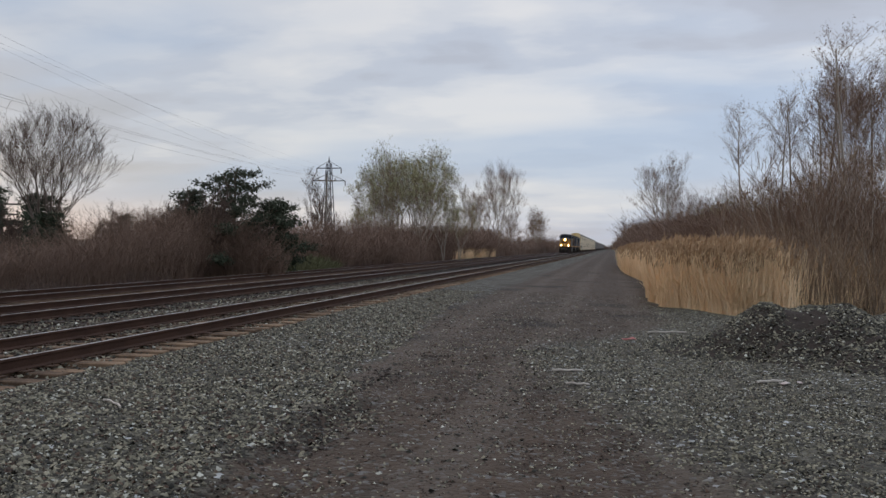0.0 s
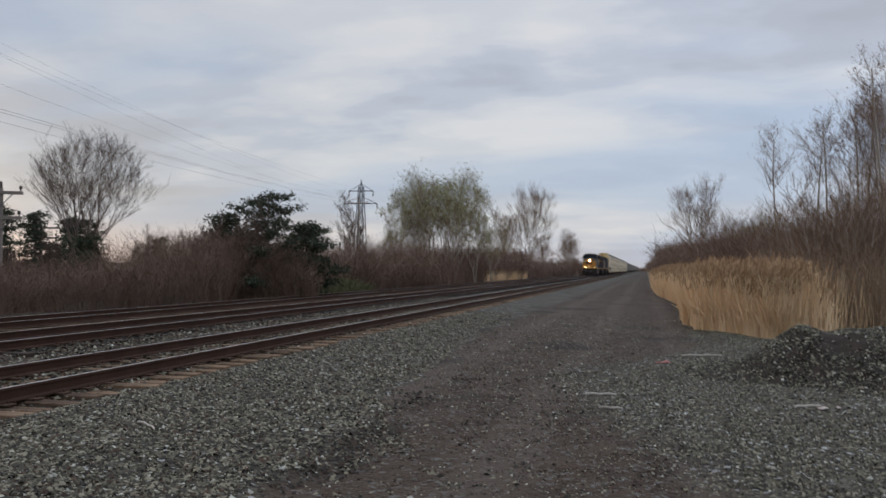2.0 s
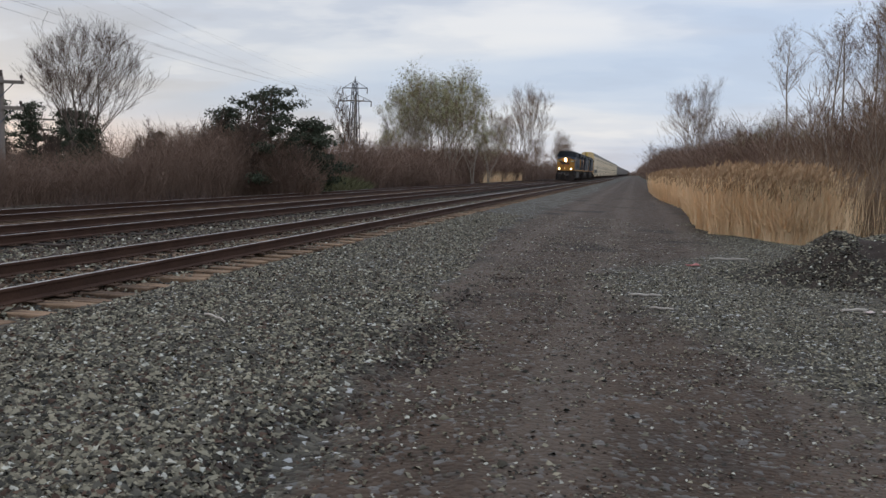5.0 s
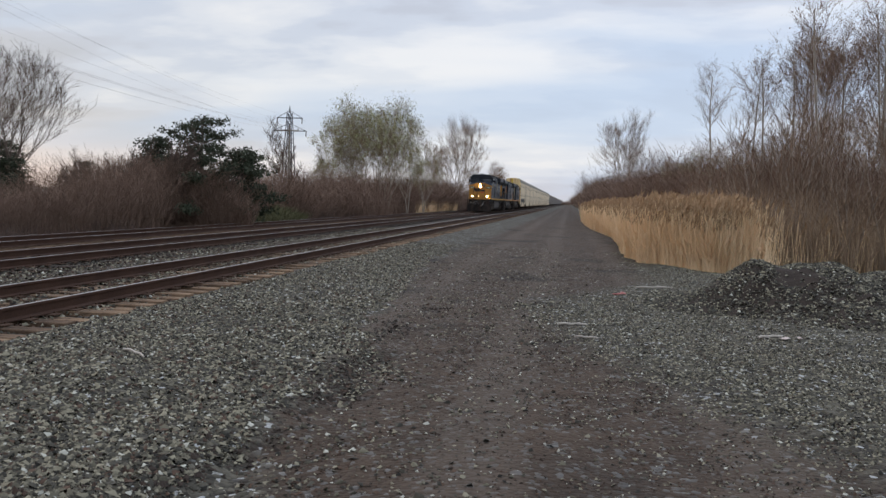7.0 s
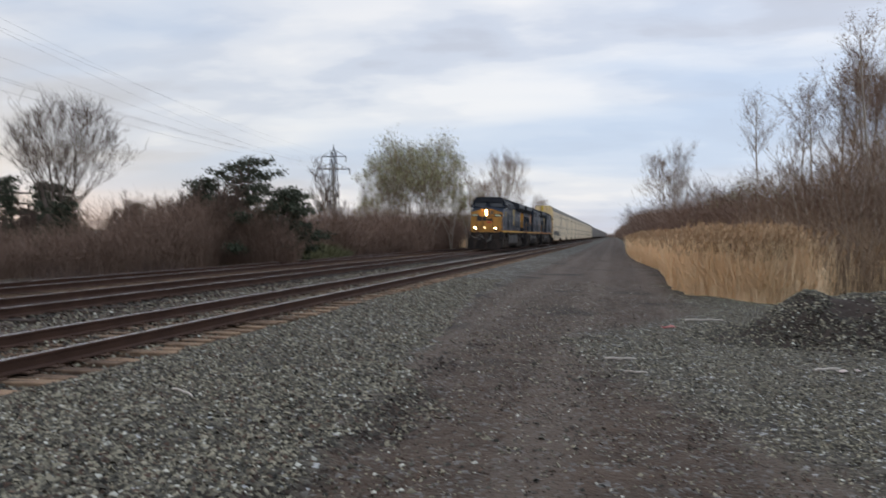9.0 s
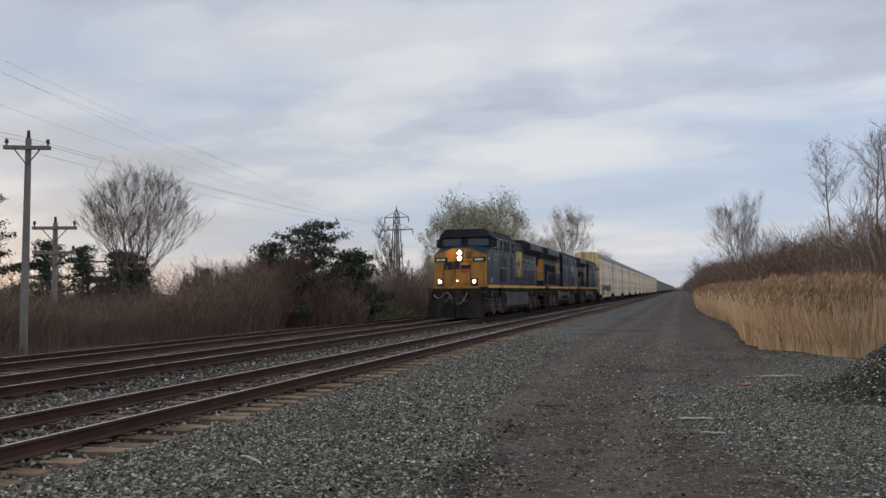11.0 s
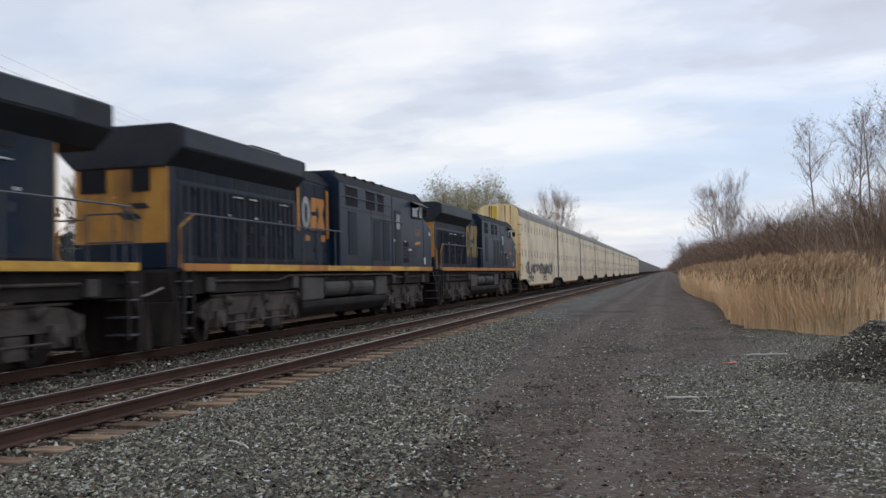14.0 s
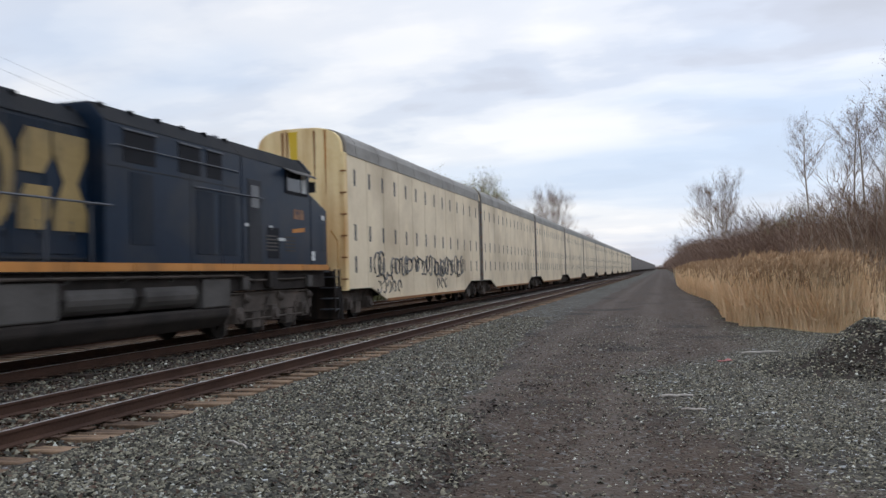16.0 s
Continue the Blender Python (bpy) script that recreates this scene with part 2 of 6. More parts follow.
M["tie"] = material("weathered_wooden_tie", (0.036, 0.022, 0.015), (0.30, 0.195, 0.118), 0.95, 0, 2.0, 22, 0.8, 0.02, (0.024, 0.017, 0.013), 0.9, (1.6, 7, 3), objvar=0.55)
M["tie_oily"] = material("oil-stained_wooden_tie", (0.014, 0.010, 0.008), (0.060, 0.042, 0.031), 0.9, 0, 2.0, 22, 0.6, 0.02, (0.010, 0.008, 0.007), 0.8, (1.6, 7, 3), objvar=0.4)
M["plate"] = material("rusty_tie_plate", (0.06, 0.035, 0.022), (0.10, 0.06, 0.04), 0.85, 0.2, 3, 30, 0.3)
M["stone"] = material("crushed_grey_green_stone", (0.016, 0.0138, 0.0094), (0.265, 0.238, 0.166), 0.85, 0, 30, 120, 0.3, 0.004, island=0.9)
M["stone_dark"] = material("dark_blue_grey_stone", (0.009, 0.0082, 0.0062), (0.085, 0.078, 0.060), 0.85, 0, 30, 120, 0.3, 0.004, island=0.85)
M["stone_white"] = material("pale_stone_chips", (0.26, 0.25, 0.205), (0.46, 0.45, 0.37), 0.8, 0, 30, 120, 0.2, 0.004, island=0.8)
M["stone_rust"] = material("rust-stained ballast stone", (0.018, 0.0115, 0.008), (0.105, 0.066, 0.045), 0.9, 0, 30, 120, 0.3, 0.004, island=0.85)
M["pole"] = material("weathered_pole_wood", (0.16, 0.135, 0.115), (0.26, 0.225, 0.19), 0.9, 0, 1.5, 20, 0.4, 0.01, (0.08, 0.065, 0.055), 0.5, (4, 4, 0.3))
M["wire"] = material("overhead_wire", (0.20, 0.20, 0.22), (0.24, 0.24, 0.26), 0.5, 0.5, 2, 10, 0)
M["porcelain"] = material("brown_insulator", (0.05, 0.035, 0.03), (0.07, 0.05, 0.04), 0.3, 0, 3, 20, 0)
M["steel"] = material("galvanised_tower_steel", (0.10, 0.105, 0.12), (0.15, 0.155, 0.17), 0.6, 0.5, 2, 10, 0)
M["bark"] = material("grey_brown_bark", (0.085, 0.065, 0.052), (0.175, 0.14, 0.115), 0.95, 0, 1.2, 25, 0.5, 0.01)
M["bark_pale"] = material("pale_tan_bark", (0.26, 0.215, 0.17), (0.42, 0.36, 0.29), 0.95, 0, 1.2, 25, 0.5, 0.01)
M["twig"] = material("bare_twig_bark", (0.070, 0.047, 0.037), (0.125, 0.088, 0.068), 0.95, 0, 0.6, 10, 0, island=0.5)
M["twig_pale"] = material("pale_twig_bark", (0.145, 0.092, 0.062), (0.255, 0.170, 0.115), 0.95, 0, 0.6, 10, 0, island=0.5)
M["twig_red"] = material("reddish_bud_twig", (0.14, 0.085, 0.07), (0.26, 0.17, 0.14), 0.95, 0, 0.6, 10, 0, island=0.5)
M["bud"] = material("young_green_leaf", (0.24, 0.23, 0.10), (0.38, 0.365, 0.20), 0.8, 0, 0.6, 10, 0, island=0.6)
M["needle"] = material("dark_pine_needles", (0.024, 0.032, 0.019), (0.066, 0.074, 0.044), 0.8, 0, 0.6, 10, 0, island=0.6)
M["brush"] = material("brown_thicket_stems", (0.128, 0.082, 0.060), (0.250, 0.168, 0.122), 0.95, 0, 0.25, 8, 0, island=0.5)
M["stem_tan"] = material("dry_tan_stems", (0.26, 0.180, 0.115), (0.44, 0.32, 0.215), 0.95, 0, 0.3, 8, 0, island=0.6)
# brown of the solid mounds that stand in for shade between the stems
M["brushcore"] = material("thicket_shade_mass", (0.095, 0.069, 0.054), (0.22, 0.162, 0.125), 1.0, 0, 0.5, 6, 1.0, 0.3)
M["reed"] = material("dry_straw_reed", (0.66, 0.455, 0.25), (0.95, 0.72, 0.46), 0.85, 0, 0.35, 8, 0, island=0.55)
M["plume"] = material("brown_reed_plume", (0.26, 0.16, 0.085), (0.46, 0.31, 0.18), 0.95, 0, 0.35, 8, 0, island=0.6)
M["grass"] = material("olive_scrub_grass", (0.075, 0.075, 0.035), (0.16, 0.15, 0.075), 0.95, 0, 0.35, 8, 0, island=0.6)
M["soil"] = material("dark_soil", (0.020, 0.015, 0.012), (0.055, 0.041, 0.032), 1.0, 0, 3, 25, 0.5, 0.02)
M["wood"] = material("bleached_stick", (0.35, 0.30, 0.25), (0.5, 0.45, 0.38), 0.9, 0, 6, 40, 0.2)
M["litter_pale"] = material("pale_plastic_scrap", (0.46, 0.36, 0.32), (0.62, 0.54, 0.49), 0.6, 0, 6, 40, 0)
M["litter"] = material("pink_plastic_scrap", (0.30, 0.08, 0.07), (0.36, 0.16, 0.14), 0.6, 0, 6, 40, 0)


def ground_material():
    m = bpy.data.materials.new("gravel_ground")
    m.use_nodes = True
    n, l = m.node_tree.nodes, m.node_tree.links
    p = n["Principled BSDF"]
    p.inputs["Roughness"].default_value = 0.92
    p.inputs["Specular IOR Level"].default_value = 0.25
    co = n.new("ShaderNodeTexCoord")
    def tex(kind, s, **kw):
        t = n.new(kind)
        t.inputs["Scale"].default_value = s
        for k, v in kw.items():
            t.inputs[k].default_value = v
        l.new(co.outputs["Object"], t.inputs["Vector"])
        return t
    def calc(op, x, y):
        t = n.new("ShaderNodeMath")
        t.operation = op
        for i, v in enumerate((x, y)):
            if isinstance(v, (int, float)):
                t.inputs[i].default_value = v
            else:
                l.new(v, t.inputs[i])
        return t.outputs[0]
    def spread(v, lo, hi):
        t = n.new("ShaderNodeMapRange")
        t.interpolation_type = "SMOOTHSTEP"
        t.inputs[1].default_value, t.inputs[2].default_value = lo, hi
        l.new(v, t.inputs[0])
        return t.outputs[0]
    def blend(f, x, y):
        t = n.new("ShaderNodeMix")
        t.data_type = "RGBA"
        for s, v in ((t.inputs[0], f), (t.inputs[6], x), (t.inputs[7], y)):
            if isinstance(v, (int, float)):
                s.default_value = v
            elif isinstance(v, tuple):
                s.default_value = (*v, 1)
            else:
                l.new(v, s)
        return t.outputs[2]
    cell = tex("ShaderNodeTexVoronoi", 22)
    cell_b = tex("ShaderNodeTexVoronoi", 9)
    sep = n.new("ShaderNodeSeparateColor")
    l.new(cell.outputs["Color"], sep.inputs[0])
    sepb = n.new("ShaderNodeSeparateColor")
    l.new(cell_b.outputs["Color"], sepb.inputs[0])
    pos = n.new("ShaderNodeSeparateXYZ")
    l.new(co.outputs["Object"], pos.inputs[0])
    big_n = tex("ShaderNodeTexNoise", 0.35, Detail=5).outputs[0]
    mid_n = tex("ShaderNodeTexNoise", 2.2, Detail=4).outputs[0]
    speck = calc("MULTIPLY", calc("POWER", sep.outputs[0], 2.0), 0.7)
    speck = calc("ADD", speck, calc("MULTIPLY", sepb.outputs[0], 0.3))
    stone = blend(speck, (0.018, 0.0148, 0.0110), (0.130, 0.118, 0.088))
    stone = blend(spread(sep.outputs[1], 0.93, 0.97), stone, (0.36, 0.36, 0.34))
    dirt = blend(mid_n, (0.022, 0.0142, 0.0095), (0.088, 0.058, 0.0385))
    dirt = blend(calc("MULTIPLY", spread(sep.outputs[1], 0.80, 0.9), 0.5), dirt, (0.15, 0.15, 0.14))
    # the driven strip is fine brown dust, its borders broken up by noise
    ahead = calc("SUBTRACT", pos.outputs[1], 6.0)
    ragged = calc("ADD", calc("MULTIPLY", calc("SUBTRACT", big_n, 0.5), 1.2), calc("MULTIPLY", calc("SUBTRACT", mid_n, 0.5), 1.1))
    side_l = calc("ADD", calc("ADD", pos.outputs[0], ragged), calc("MULTIPLY", calc("MINIMUM", ahead, 14.0), 0.11))
    side_r = calc("ADD", calc("ADD", pos.outputs[0], ragged), calc("MULTIPLY", calc("MINIMUM", ahead, 8.0), 0.31))
    side_r = calc("SUBTRACT", side_r, calc("MINIMUM", calc("MULTIPLY", calc("MAXIMUM", calc("SUBTRACT", pos.outputs[1], 15.0), 0.0), 0.55), 3.0))
    strip = calc("MULTIPLY", spread(side_l, -2.65, -2.25), calc("SUBTRACT", 1.0, spread(side_r, 0.8, 1.9)))
    col = blend(calc("MULTIPLY", strip, 0.92), stone, dirt)
    # bed of the tracks: rusty and dark
    bed = calc("SUBTRACT", 1.0, spread(pos.outputs[0], -6.6, -6.0))
    col = blend(calc("MULTIPLY", bed, calc("ADD", 0.25, calc("MULTIPLY", mid_n, 0.6))), col, (0.052, 0.034, 0.025))
    oil = calc("SUBTRACT", 1.0, spread(calc("ABSOLUTE", calc("ADD", pos.outputs[0], -CAR_X), 0.0), 1.2, 1.9))
    col = blend(calc("MULTIPLY", oil, 0.85), col, blend(mid_n, (0.010, 0.008, 0.0065), (0.034, 0.025, 0.019)))
    scrub = calc("SUBTRACT", 1.0, spread(pos.outputs[0], -21.5, -19.5))
    scrub = calc("MAXIMUM", scrub, spread(pos.outputs[0], 4.0, 9.0))
    col = blend(calc("MULTIPLY", scrub, 0.9), col, blend(mid_n, (0.045, 0.034, 0.024), (0.11, 0.085, 0.055)))
    tr = n.new("ShaderNodeTexWave")
    tr.inputs["Scale"].default_value, tr.inputs["Distortion"].default_value, tr.inputs["Detail"].default_value = 0.16, 1.2, 2
    l.new(co.outputs["Object"], tr.inputs["Vector"])
    worn = calc("MULTIPLY", strip, spread(tr.outputs["Fac"], 0.55, 0.95))
    col = blend(calc("MULTIPLY", worn, 0.40), col, (0.110, 0.086, 0.066))
    wet = spread(big_n, 0.55, 0.68)
    col = blend(calc("MULTIPLY", wet, 0.7), col, (0.020, 0.0165, 0.014))
    l.new(col, p.inputs["Base Color"])
    bp = n.new("ShaderNodeBump")
    bp.inputs["Strength"].default_value, bp.inputs["Distance"].default_value = 0.9, 0.03
    hh = calc("ADD", cell.outputs["Distance"], calc("MULTIPLY", mid_n, 0.6))
    bp.invert = True
    l.new(hh, bp.inputs["Height"])
    l.new(bp.outputs[0], p.inputs["Normal"])
    return m


M["ground"] = ground_material()


# ---- building helpers ----
def mesh_from(name, bm, mat):
    bmesh.ops.recalc_face_normals(bm, faces=bm.faces)
    me = bpy.data.meshes.new(name)
    bm.to_mesh(me)
    bm.free()
    me.materials.append(M[mat])
    return me


def part(name, bm, mat, parent, label="", bevel=0.0, at=None):
    """Links a bmesh as one mesh object under a thing or a part."""
    ob = new(name, mesh_from(name, bm, mat))
    ob.parent = parent
    if at:
        ob.location = at
    if label:
        tagged(ob, label)
    if bevel:
        mod = ob.modifiers.new("edge", "BEVEL")
        mod.width, mod.segments, mod.limit_method = bevel, 2, "ANGLE"
    return ob


def thing(name, label, category, group="", kind="", at=(0, 0, 0)):
    ob = new(name)
    ob.location = at
    ob.empty_display_size = 0.3
    return tagged(ob, label, category, group, kind)


def box(bm, x0, x1, y0, y1, z0, z1):
    vs = [bm.verts.new(p) for p in ((x0, y0, z0), (x1, y0, z0), (x1, y1, z0), (x0, y1, z0), (x0, y0, z1), (x1, y0, z1), (x1, y1, z1), (x0, y1, z1))]
    for f in ((0, 3, 2, 1), (4, 5, 6, 7), (0, 1, 5, 4), (1, 2, 6, 5), (2, 3, 7, 6), (3, 0, 4, 7)):
        bm.faces.new([vs[i] for i in f])
    return bm


def prism(bm, profile, y0, y1, axis="y"):
    """A closed outline of (x, z), or of (y, z) with axis x, drawn out between two places."""
    put = (lambda a, b, c: (a, c, b)) if axis == "y" else (lambda a, b, c: (c, a, b))
    near = [bm.verts.new(put(a, b, y0)) for a, b in profile]
    far = [bm.verts.new(put(a, b, y1)) for a, b in profile]
    bm.faces.new(near)
    bm.faces.new(far[::-1])
    k = len(profile)
    for i in range(k):
        bm.faces.new((near[i], far[i], far[(i + 1) % k], near[(i + 1) % k]))
    return bm


def rod(bm, p0, p1, r0, r1=None, seg=8):
    p0, p1 = Vector(p0), Vector(p1)
    r1 = r0 if r1 is None else r1
    q = (p1 - p0).to_track_quat("Z", "Y")
    rings = []
    for p, r in ((p0, r0), (p1, r1)):
        rings.append([bm.verts.new(p + q @ Vector((r * math.cos(a), r * math.sin(a), 0))) for a in (2 * math.pi * i / seg for i in range(seg))])
    for i in range(seg):
        j = (i + 1) % seg
        bm.faces.new((rings[0][i], rings[0][j], rings[1][j], rings[1][i]))
    bm.faces.new(rings[0][::-1])
    bm.faces.new(rings[1])
    return bm


def tube(bm, pts, r, seg=6):
    """One unbroken bent tube through the points."""
    pts = [Vector(p) for p in pts]
    rings = []
    for i, p in enumerate(pts):
        q = (pts[min(i + 1, len(pts) - 1)] - pts[max(i - 1, 0)]).to_track_quat("Z", "Y")
        rings.append([bm.verts.new(p + q @ Vector((r * math.cos(2 * math.pi * k / seg), r * math.sin(2 * math.pi * k / seg), 0))) for k in range(seg)])
    for u, v in zip(rings, rings[1:]):
        for k in range(seg):
            j = (k + 1) % seg
            bm.faces.new((u[k], u[j], v[j], v[k]))
    bm.faces.new(rings[0][::-1])
    bm.faces.new(rings[-1])
    return bm


def B():
    return bmesh.new()


def numpy_mesh(name, verts, faces, mats, index=None):
    """A mesh from an array of corners and an array of equal-sized faces."""
    me = bpy.data.meshes.new(name)
    nf, k = faces.shape
    me.vertices.add(len(verts))
    me.vertices.foreach_set("co", np.ascontiguousarray(verts, np.float32).ravel())
    me.loops.add(nf * k)
    me.loops.foreach_set("vertex_index", np.ascontiguousarray(faces, np.int32).ravel())
    me.polygons.add(nf)
    me.polygons.foreach_set("loop_start", np.arange(0, nf * k, k, dtype=np.int32))
    for m in mats:
        me.materials.append(M[m])
    if index is not None:
        me.polygons.foreach_set("material_index", index.astype(np.int32))
    me.update(calc_edges=True)
    me.validate()
    return me


def sticks_mesh(name, segs, mats, sides=3):
    """Tapered sticks, segs rows of x0 y0 z0 x1 y1 z1 r0 r1."""
    s = np.asarray(segs, float)
    a, b, r0, r1 = s[:, :3], s[:, 3:6], s[:, 6], s[:, 7]
    d = b - a
    d /= np.linalg.norm(d, axis=1, keepdims=True) + 1e-9
    ref = np.where(np.abs(d[:, 2:3]) > 0.9, np.array([[1.0, 0, 0]]), np.array([[0, 0, 1.0]]))
    u = np.cross(d, ref)
    u /= np.linalg.norm(u, axis=1, keepdims=True) + 1e-9
    w = np.cross(d, u)
    if sides == 2:
        turn = np.random.default_rng(len(s)).uniform(0, 6.283, len(s))[:, None]
        u = u * np.cos(turn) + w * np.sin(turn)
        verts = np.stack([a - u * r0[:, None], a + u * r0[:, None], b + u * r1[:, None], b - u * r1[:, None]], 1).reshape(-1, 3)
        return numpy_mesh(name, verts, np.arange(4 * len(s)).reshape(-1, 4), mats)
    rings = []
    for p, r in ((a, r0), (b, r1)):
        for i in range(sides):
            t = 2 * math.pi * i / sides
            rings.append(p + r[:, None] * (u * math.cos(t) + w * math.sin(t)))
    verts = np.stack(rings, 1).reshape(-1, 3)
    base = (np.arange(len(s)) * 2 * sides)[:, None]
    quads = np.concatenate([base + np.array([[i, (i + 1) % sides, sides + (i + 1) % sides, sides + i]]) for i in range(sides)], 0)
    return numpy_mesh(name, verts, quads, mats)


# ---- the ground ----
rng = np.random.default_rng(7)


def smooth(a, b, x):
    t = np.clip((x - a) / (b - a), 0, 1)
    return t * t * (3 - 2 * t)


def ground_z(x, y):
    x, y = np.asarray(x, float), np.asarray(y, float)
    z = -0.25 + 0 * x
    z = z + 0.05 * smooth(-4.0, -6.1, x) - 0.045 * smooth(-6.2, -6.5, x)   # up to the ballast of the near track
    z = z - 0.18 * smooth(-13.6, -15.4, x) - 0.25 * smooth(-18.9, -21.0, x)
    near = np.exp(-((x + 0.5) ** 2) / 60) * np.exp(-((y - 10) ** 2) / 900)
    z = z + near * (0.020 * np.sin(1.7 * x + 0.6 * y) + 0.018 * np.sin(0.9 * y - 1.1 * x + 1) + 0.014 * np.sin(3.1 * x - 0.5 * y))
    z = z - 0.05 * np.exp(-((x + 2.35 + 0.12 * np.sin(0.5 * y)) / 0.22) ** 2) * smooth(16, 9, y)  # an old rut beside the driven strip
    z = z + 0.075 * smooth(-2.25, -2.55, x + 0.15 * np.sin(1.9 * y) + 0.08 * np.sin(5.3 * y)) * smooth(11.5, 7.5, y) * smooth(-6.0, -4.0, x)
    z = z - 0.25 * smooth(2.2, 5.0, x) * smooth(22, 27, y)
    return z


def ground():
    xs = np.unique(np.concatenate([[-3000, -1200, -500, -200, -90, -50, -35], np.arange(-26, -8, 0.5), np.arange(-8, 7, 0.12), np.arange(7, 20, 0.8), [28, 45, 90, 200, 500, 1200, 3000]]).round(3))
    ys = np.unique(np.concatenate([[-600, -200, -80, -40, -20, -10, -4], np.arange(-2, 24, 0.14), np.arange(24, 60, 0.8), np.arange(60, 200, 5), [260, 400, 700, 1200, 2200, 4000]]).round(3))
    gx, gy = np.meshgrid(xs, ys)
    gz = ground_z(gx, gy) + np.where((np.abs(gx) < 8) & (gy < 24), rng.normal(0, 0.006, gx.shape), 0)
    verts = np.stack([gx, gy, gz], -1).reshape(-1, 3)
    k = len(xs)
    i = (np.arange(len(ys) - 1)[:, None] * k + np.arange(k - 1)[None]).ravel()
    me = numpy_mesh("ground", verts, np.stack([i, i + 1, i + k + 1, i + k], 1), ["ground"])
    tagged(new("ground", me), "dusty gravel ground with a driven strip", "ground", kind="structure")


ground()


def stones(name, n, place, size, mats, weights, label, flat=0.7):
    """Angular crushed stones lying on the ground, one mesh."""
    x, y, z = place(n)
    n = len(x)
    base = np.array([[1, 0, 0], [-1, 0, 0], [0, 1, 0], [0, -1, 0], [0, 0, 1]], float)
    tri = np.array([[0, 2, 4], [2, 1, 4], [1, 3, 4], [3, 0, 4]])
    r = rng.uniform(size[0], size[1], n) * rng.choice([0.7, 1.0, 1.0, 1.35], n)
    v = base[None] * r[:, None, None] * rng.uniform(0.65, 1.25, (n, 5, 1)) + rng.normal(0, 0.22, (n, 5, 3)) * r[:, None, None]
    v[:, :, 2] *= flat
    a, b = rng.uniform(0, 2 * math.pi, n), rng.normal(0, 0.5, n)
    ca, sa, cb, sb = np.cos(a), np.sin(a), np.cos(b), np.sin(b)
    vx, vy, vz = v[..., 0], v[..., 1] * cb[:, None] - v[..., 2] * sb[:, None], v[..., 1] * sb[:, None] + v[..., 2] * cb[:, None]
    v = np.stack([vx * ca[:, None] - vy * sa[:, None] + x[:, None], vx * sa[:, None] + vy * ca[:, None] + y[:, None], vz + (z + 0.12 * r)[:, None]], -1)
    faces = (tri[None] + (np.arange(n) * 5)[:, None, None]).reshape(-1, 3)
    me = numpy_mesh(name, v.reshape(-1, 3), faces, mats, np.repeat(rng.choice(len(mats), n, p=weights), 4))
    return tagged(new(name, me), label, "gravel", kind="stuff")


def wobble(x, y):
    return 0.5 * np.sin(1.3 * x + 0.7 * y) + 0.5 * np.sin(2.3 * y - 1.9 * x + 1.3) + 0.4 * np.sin(4.1 * x + 3.3 * y)


def place_field(n, x0=-6.25, x1=-0.6):
    u = rng.uniform(0, 1, n * 3)
    y = 2.6 + 30 * u ** 1.75
    x = rng.uniform(x0, x1, n * 3)
    edge_l = np.interp(y, [4, 6.5, 8, 10, 14, 23, 34], [-2.5, -2.5, -1.95, -2.9, -3.3, -4.2, -4.6])
    edge_r = np.interp(y, [4, 6, 9, 12, 14, 16, 19, 22, 34], [1.9, 1.3, 0.3, -0.6, -0.8, 0.2, 1.2, 1.5, 1.5])
    w = 0.16 * wobble(1.7 * x, 1.7 * y)
    strip = smooth(-0.12, 0.12, x + w - edge_l) * (1 - smooth(-0.7, 0.7, x + 2 * w - edge_r))
    keep = rng.uniform(0, 1, len(x)) < (1.0 - 0.93 * strip) * (0.45 + 0.55 * smooth(-1.2, 0.6, wobble(0.6 * x + 2, 0.6 * y)))
    x, y = x[keep][:n], y[keep][:n]
    return x, y, ground_z(x, y)


def place_bed(n):
    y = 3 + 45 * rng.uniform(0, 1, n) ** 1.6
    x = rng.uniform(-11.0, -6.1, n)
    z = ground_z(x, y) + 0.012
    z = np.where(x > -9.25, -0.205 + 0.018 * wobble(2.1 * x, 1.7 * y) + 0.014 * smooth(0.75, 0.6, np.abs(x - NEAR_X)) - 0.035 * smooth(-6.95, -6.5, x), z + 0.02)
    return x, y, z


stones("loose_gravel", 84000, place_field, (0.012, 0.026), ["stone", "stone_dark", "stone_rust", "stone_white"], [0.55, 0.29, 0.12, 0.04], "grey green crushed stone scattered over the ground")
stones("fine_gravel", 150000, lambda n: place_field(n, -0.6, 7.5), (0.008, 0.019), ["stone", "stone_dark", "stone_white"], [0.66, 0.29, 0.05], "fine grey green stone chips beside the driven strip")
stones("track_ballast", 34000, place_bed, (0.018, 0.036), ["stone_rust", "stone_dark", "stone", "stone_white"], [0.38, 0.18, 0.40, 0.04], "dark crushed stone ballast between wooden ties")


def place_oily(n):
    y = 3 + 60 * rng.uniform(0, 1, n) ** 1.4
    x = rng.uniform(-14.2, -10.7, n)
    z = -0.205 + 0.018 * wobble(1.9 * x, 1.5 * y) + 0.010 * smooth(0.75, 0.6, np.abs(x - CAR_X)) - 0.05 * smooth(1.3, 1.7, np.abs(x - CAR_X))
    return x, y, z


stones("oily_ballast", 22000, place_oily, (0.020, 0.038), ["stone_dark", "stone_rust", "stone"], [0.62, 0.30, 0.08], "oil-darkened crushed stone between the middle rails")


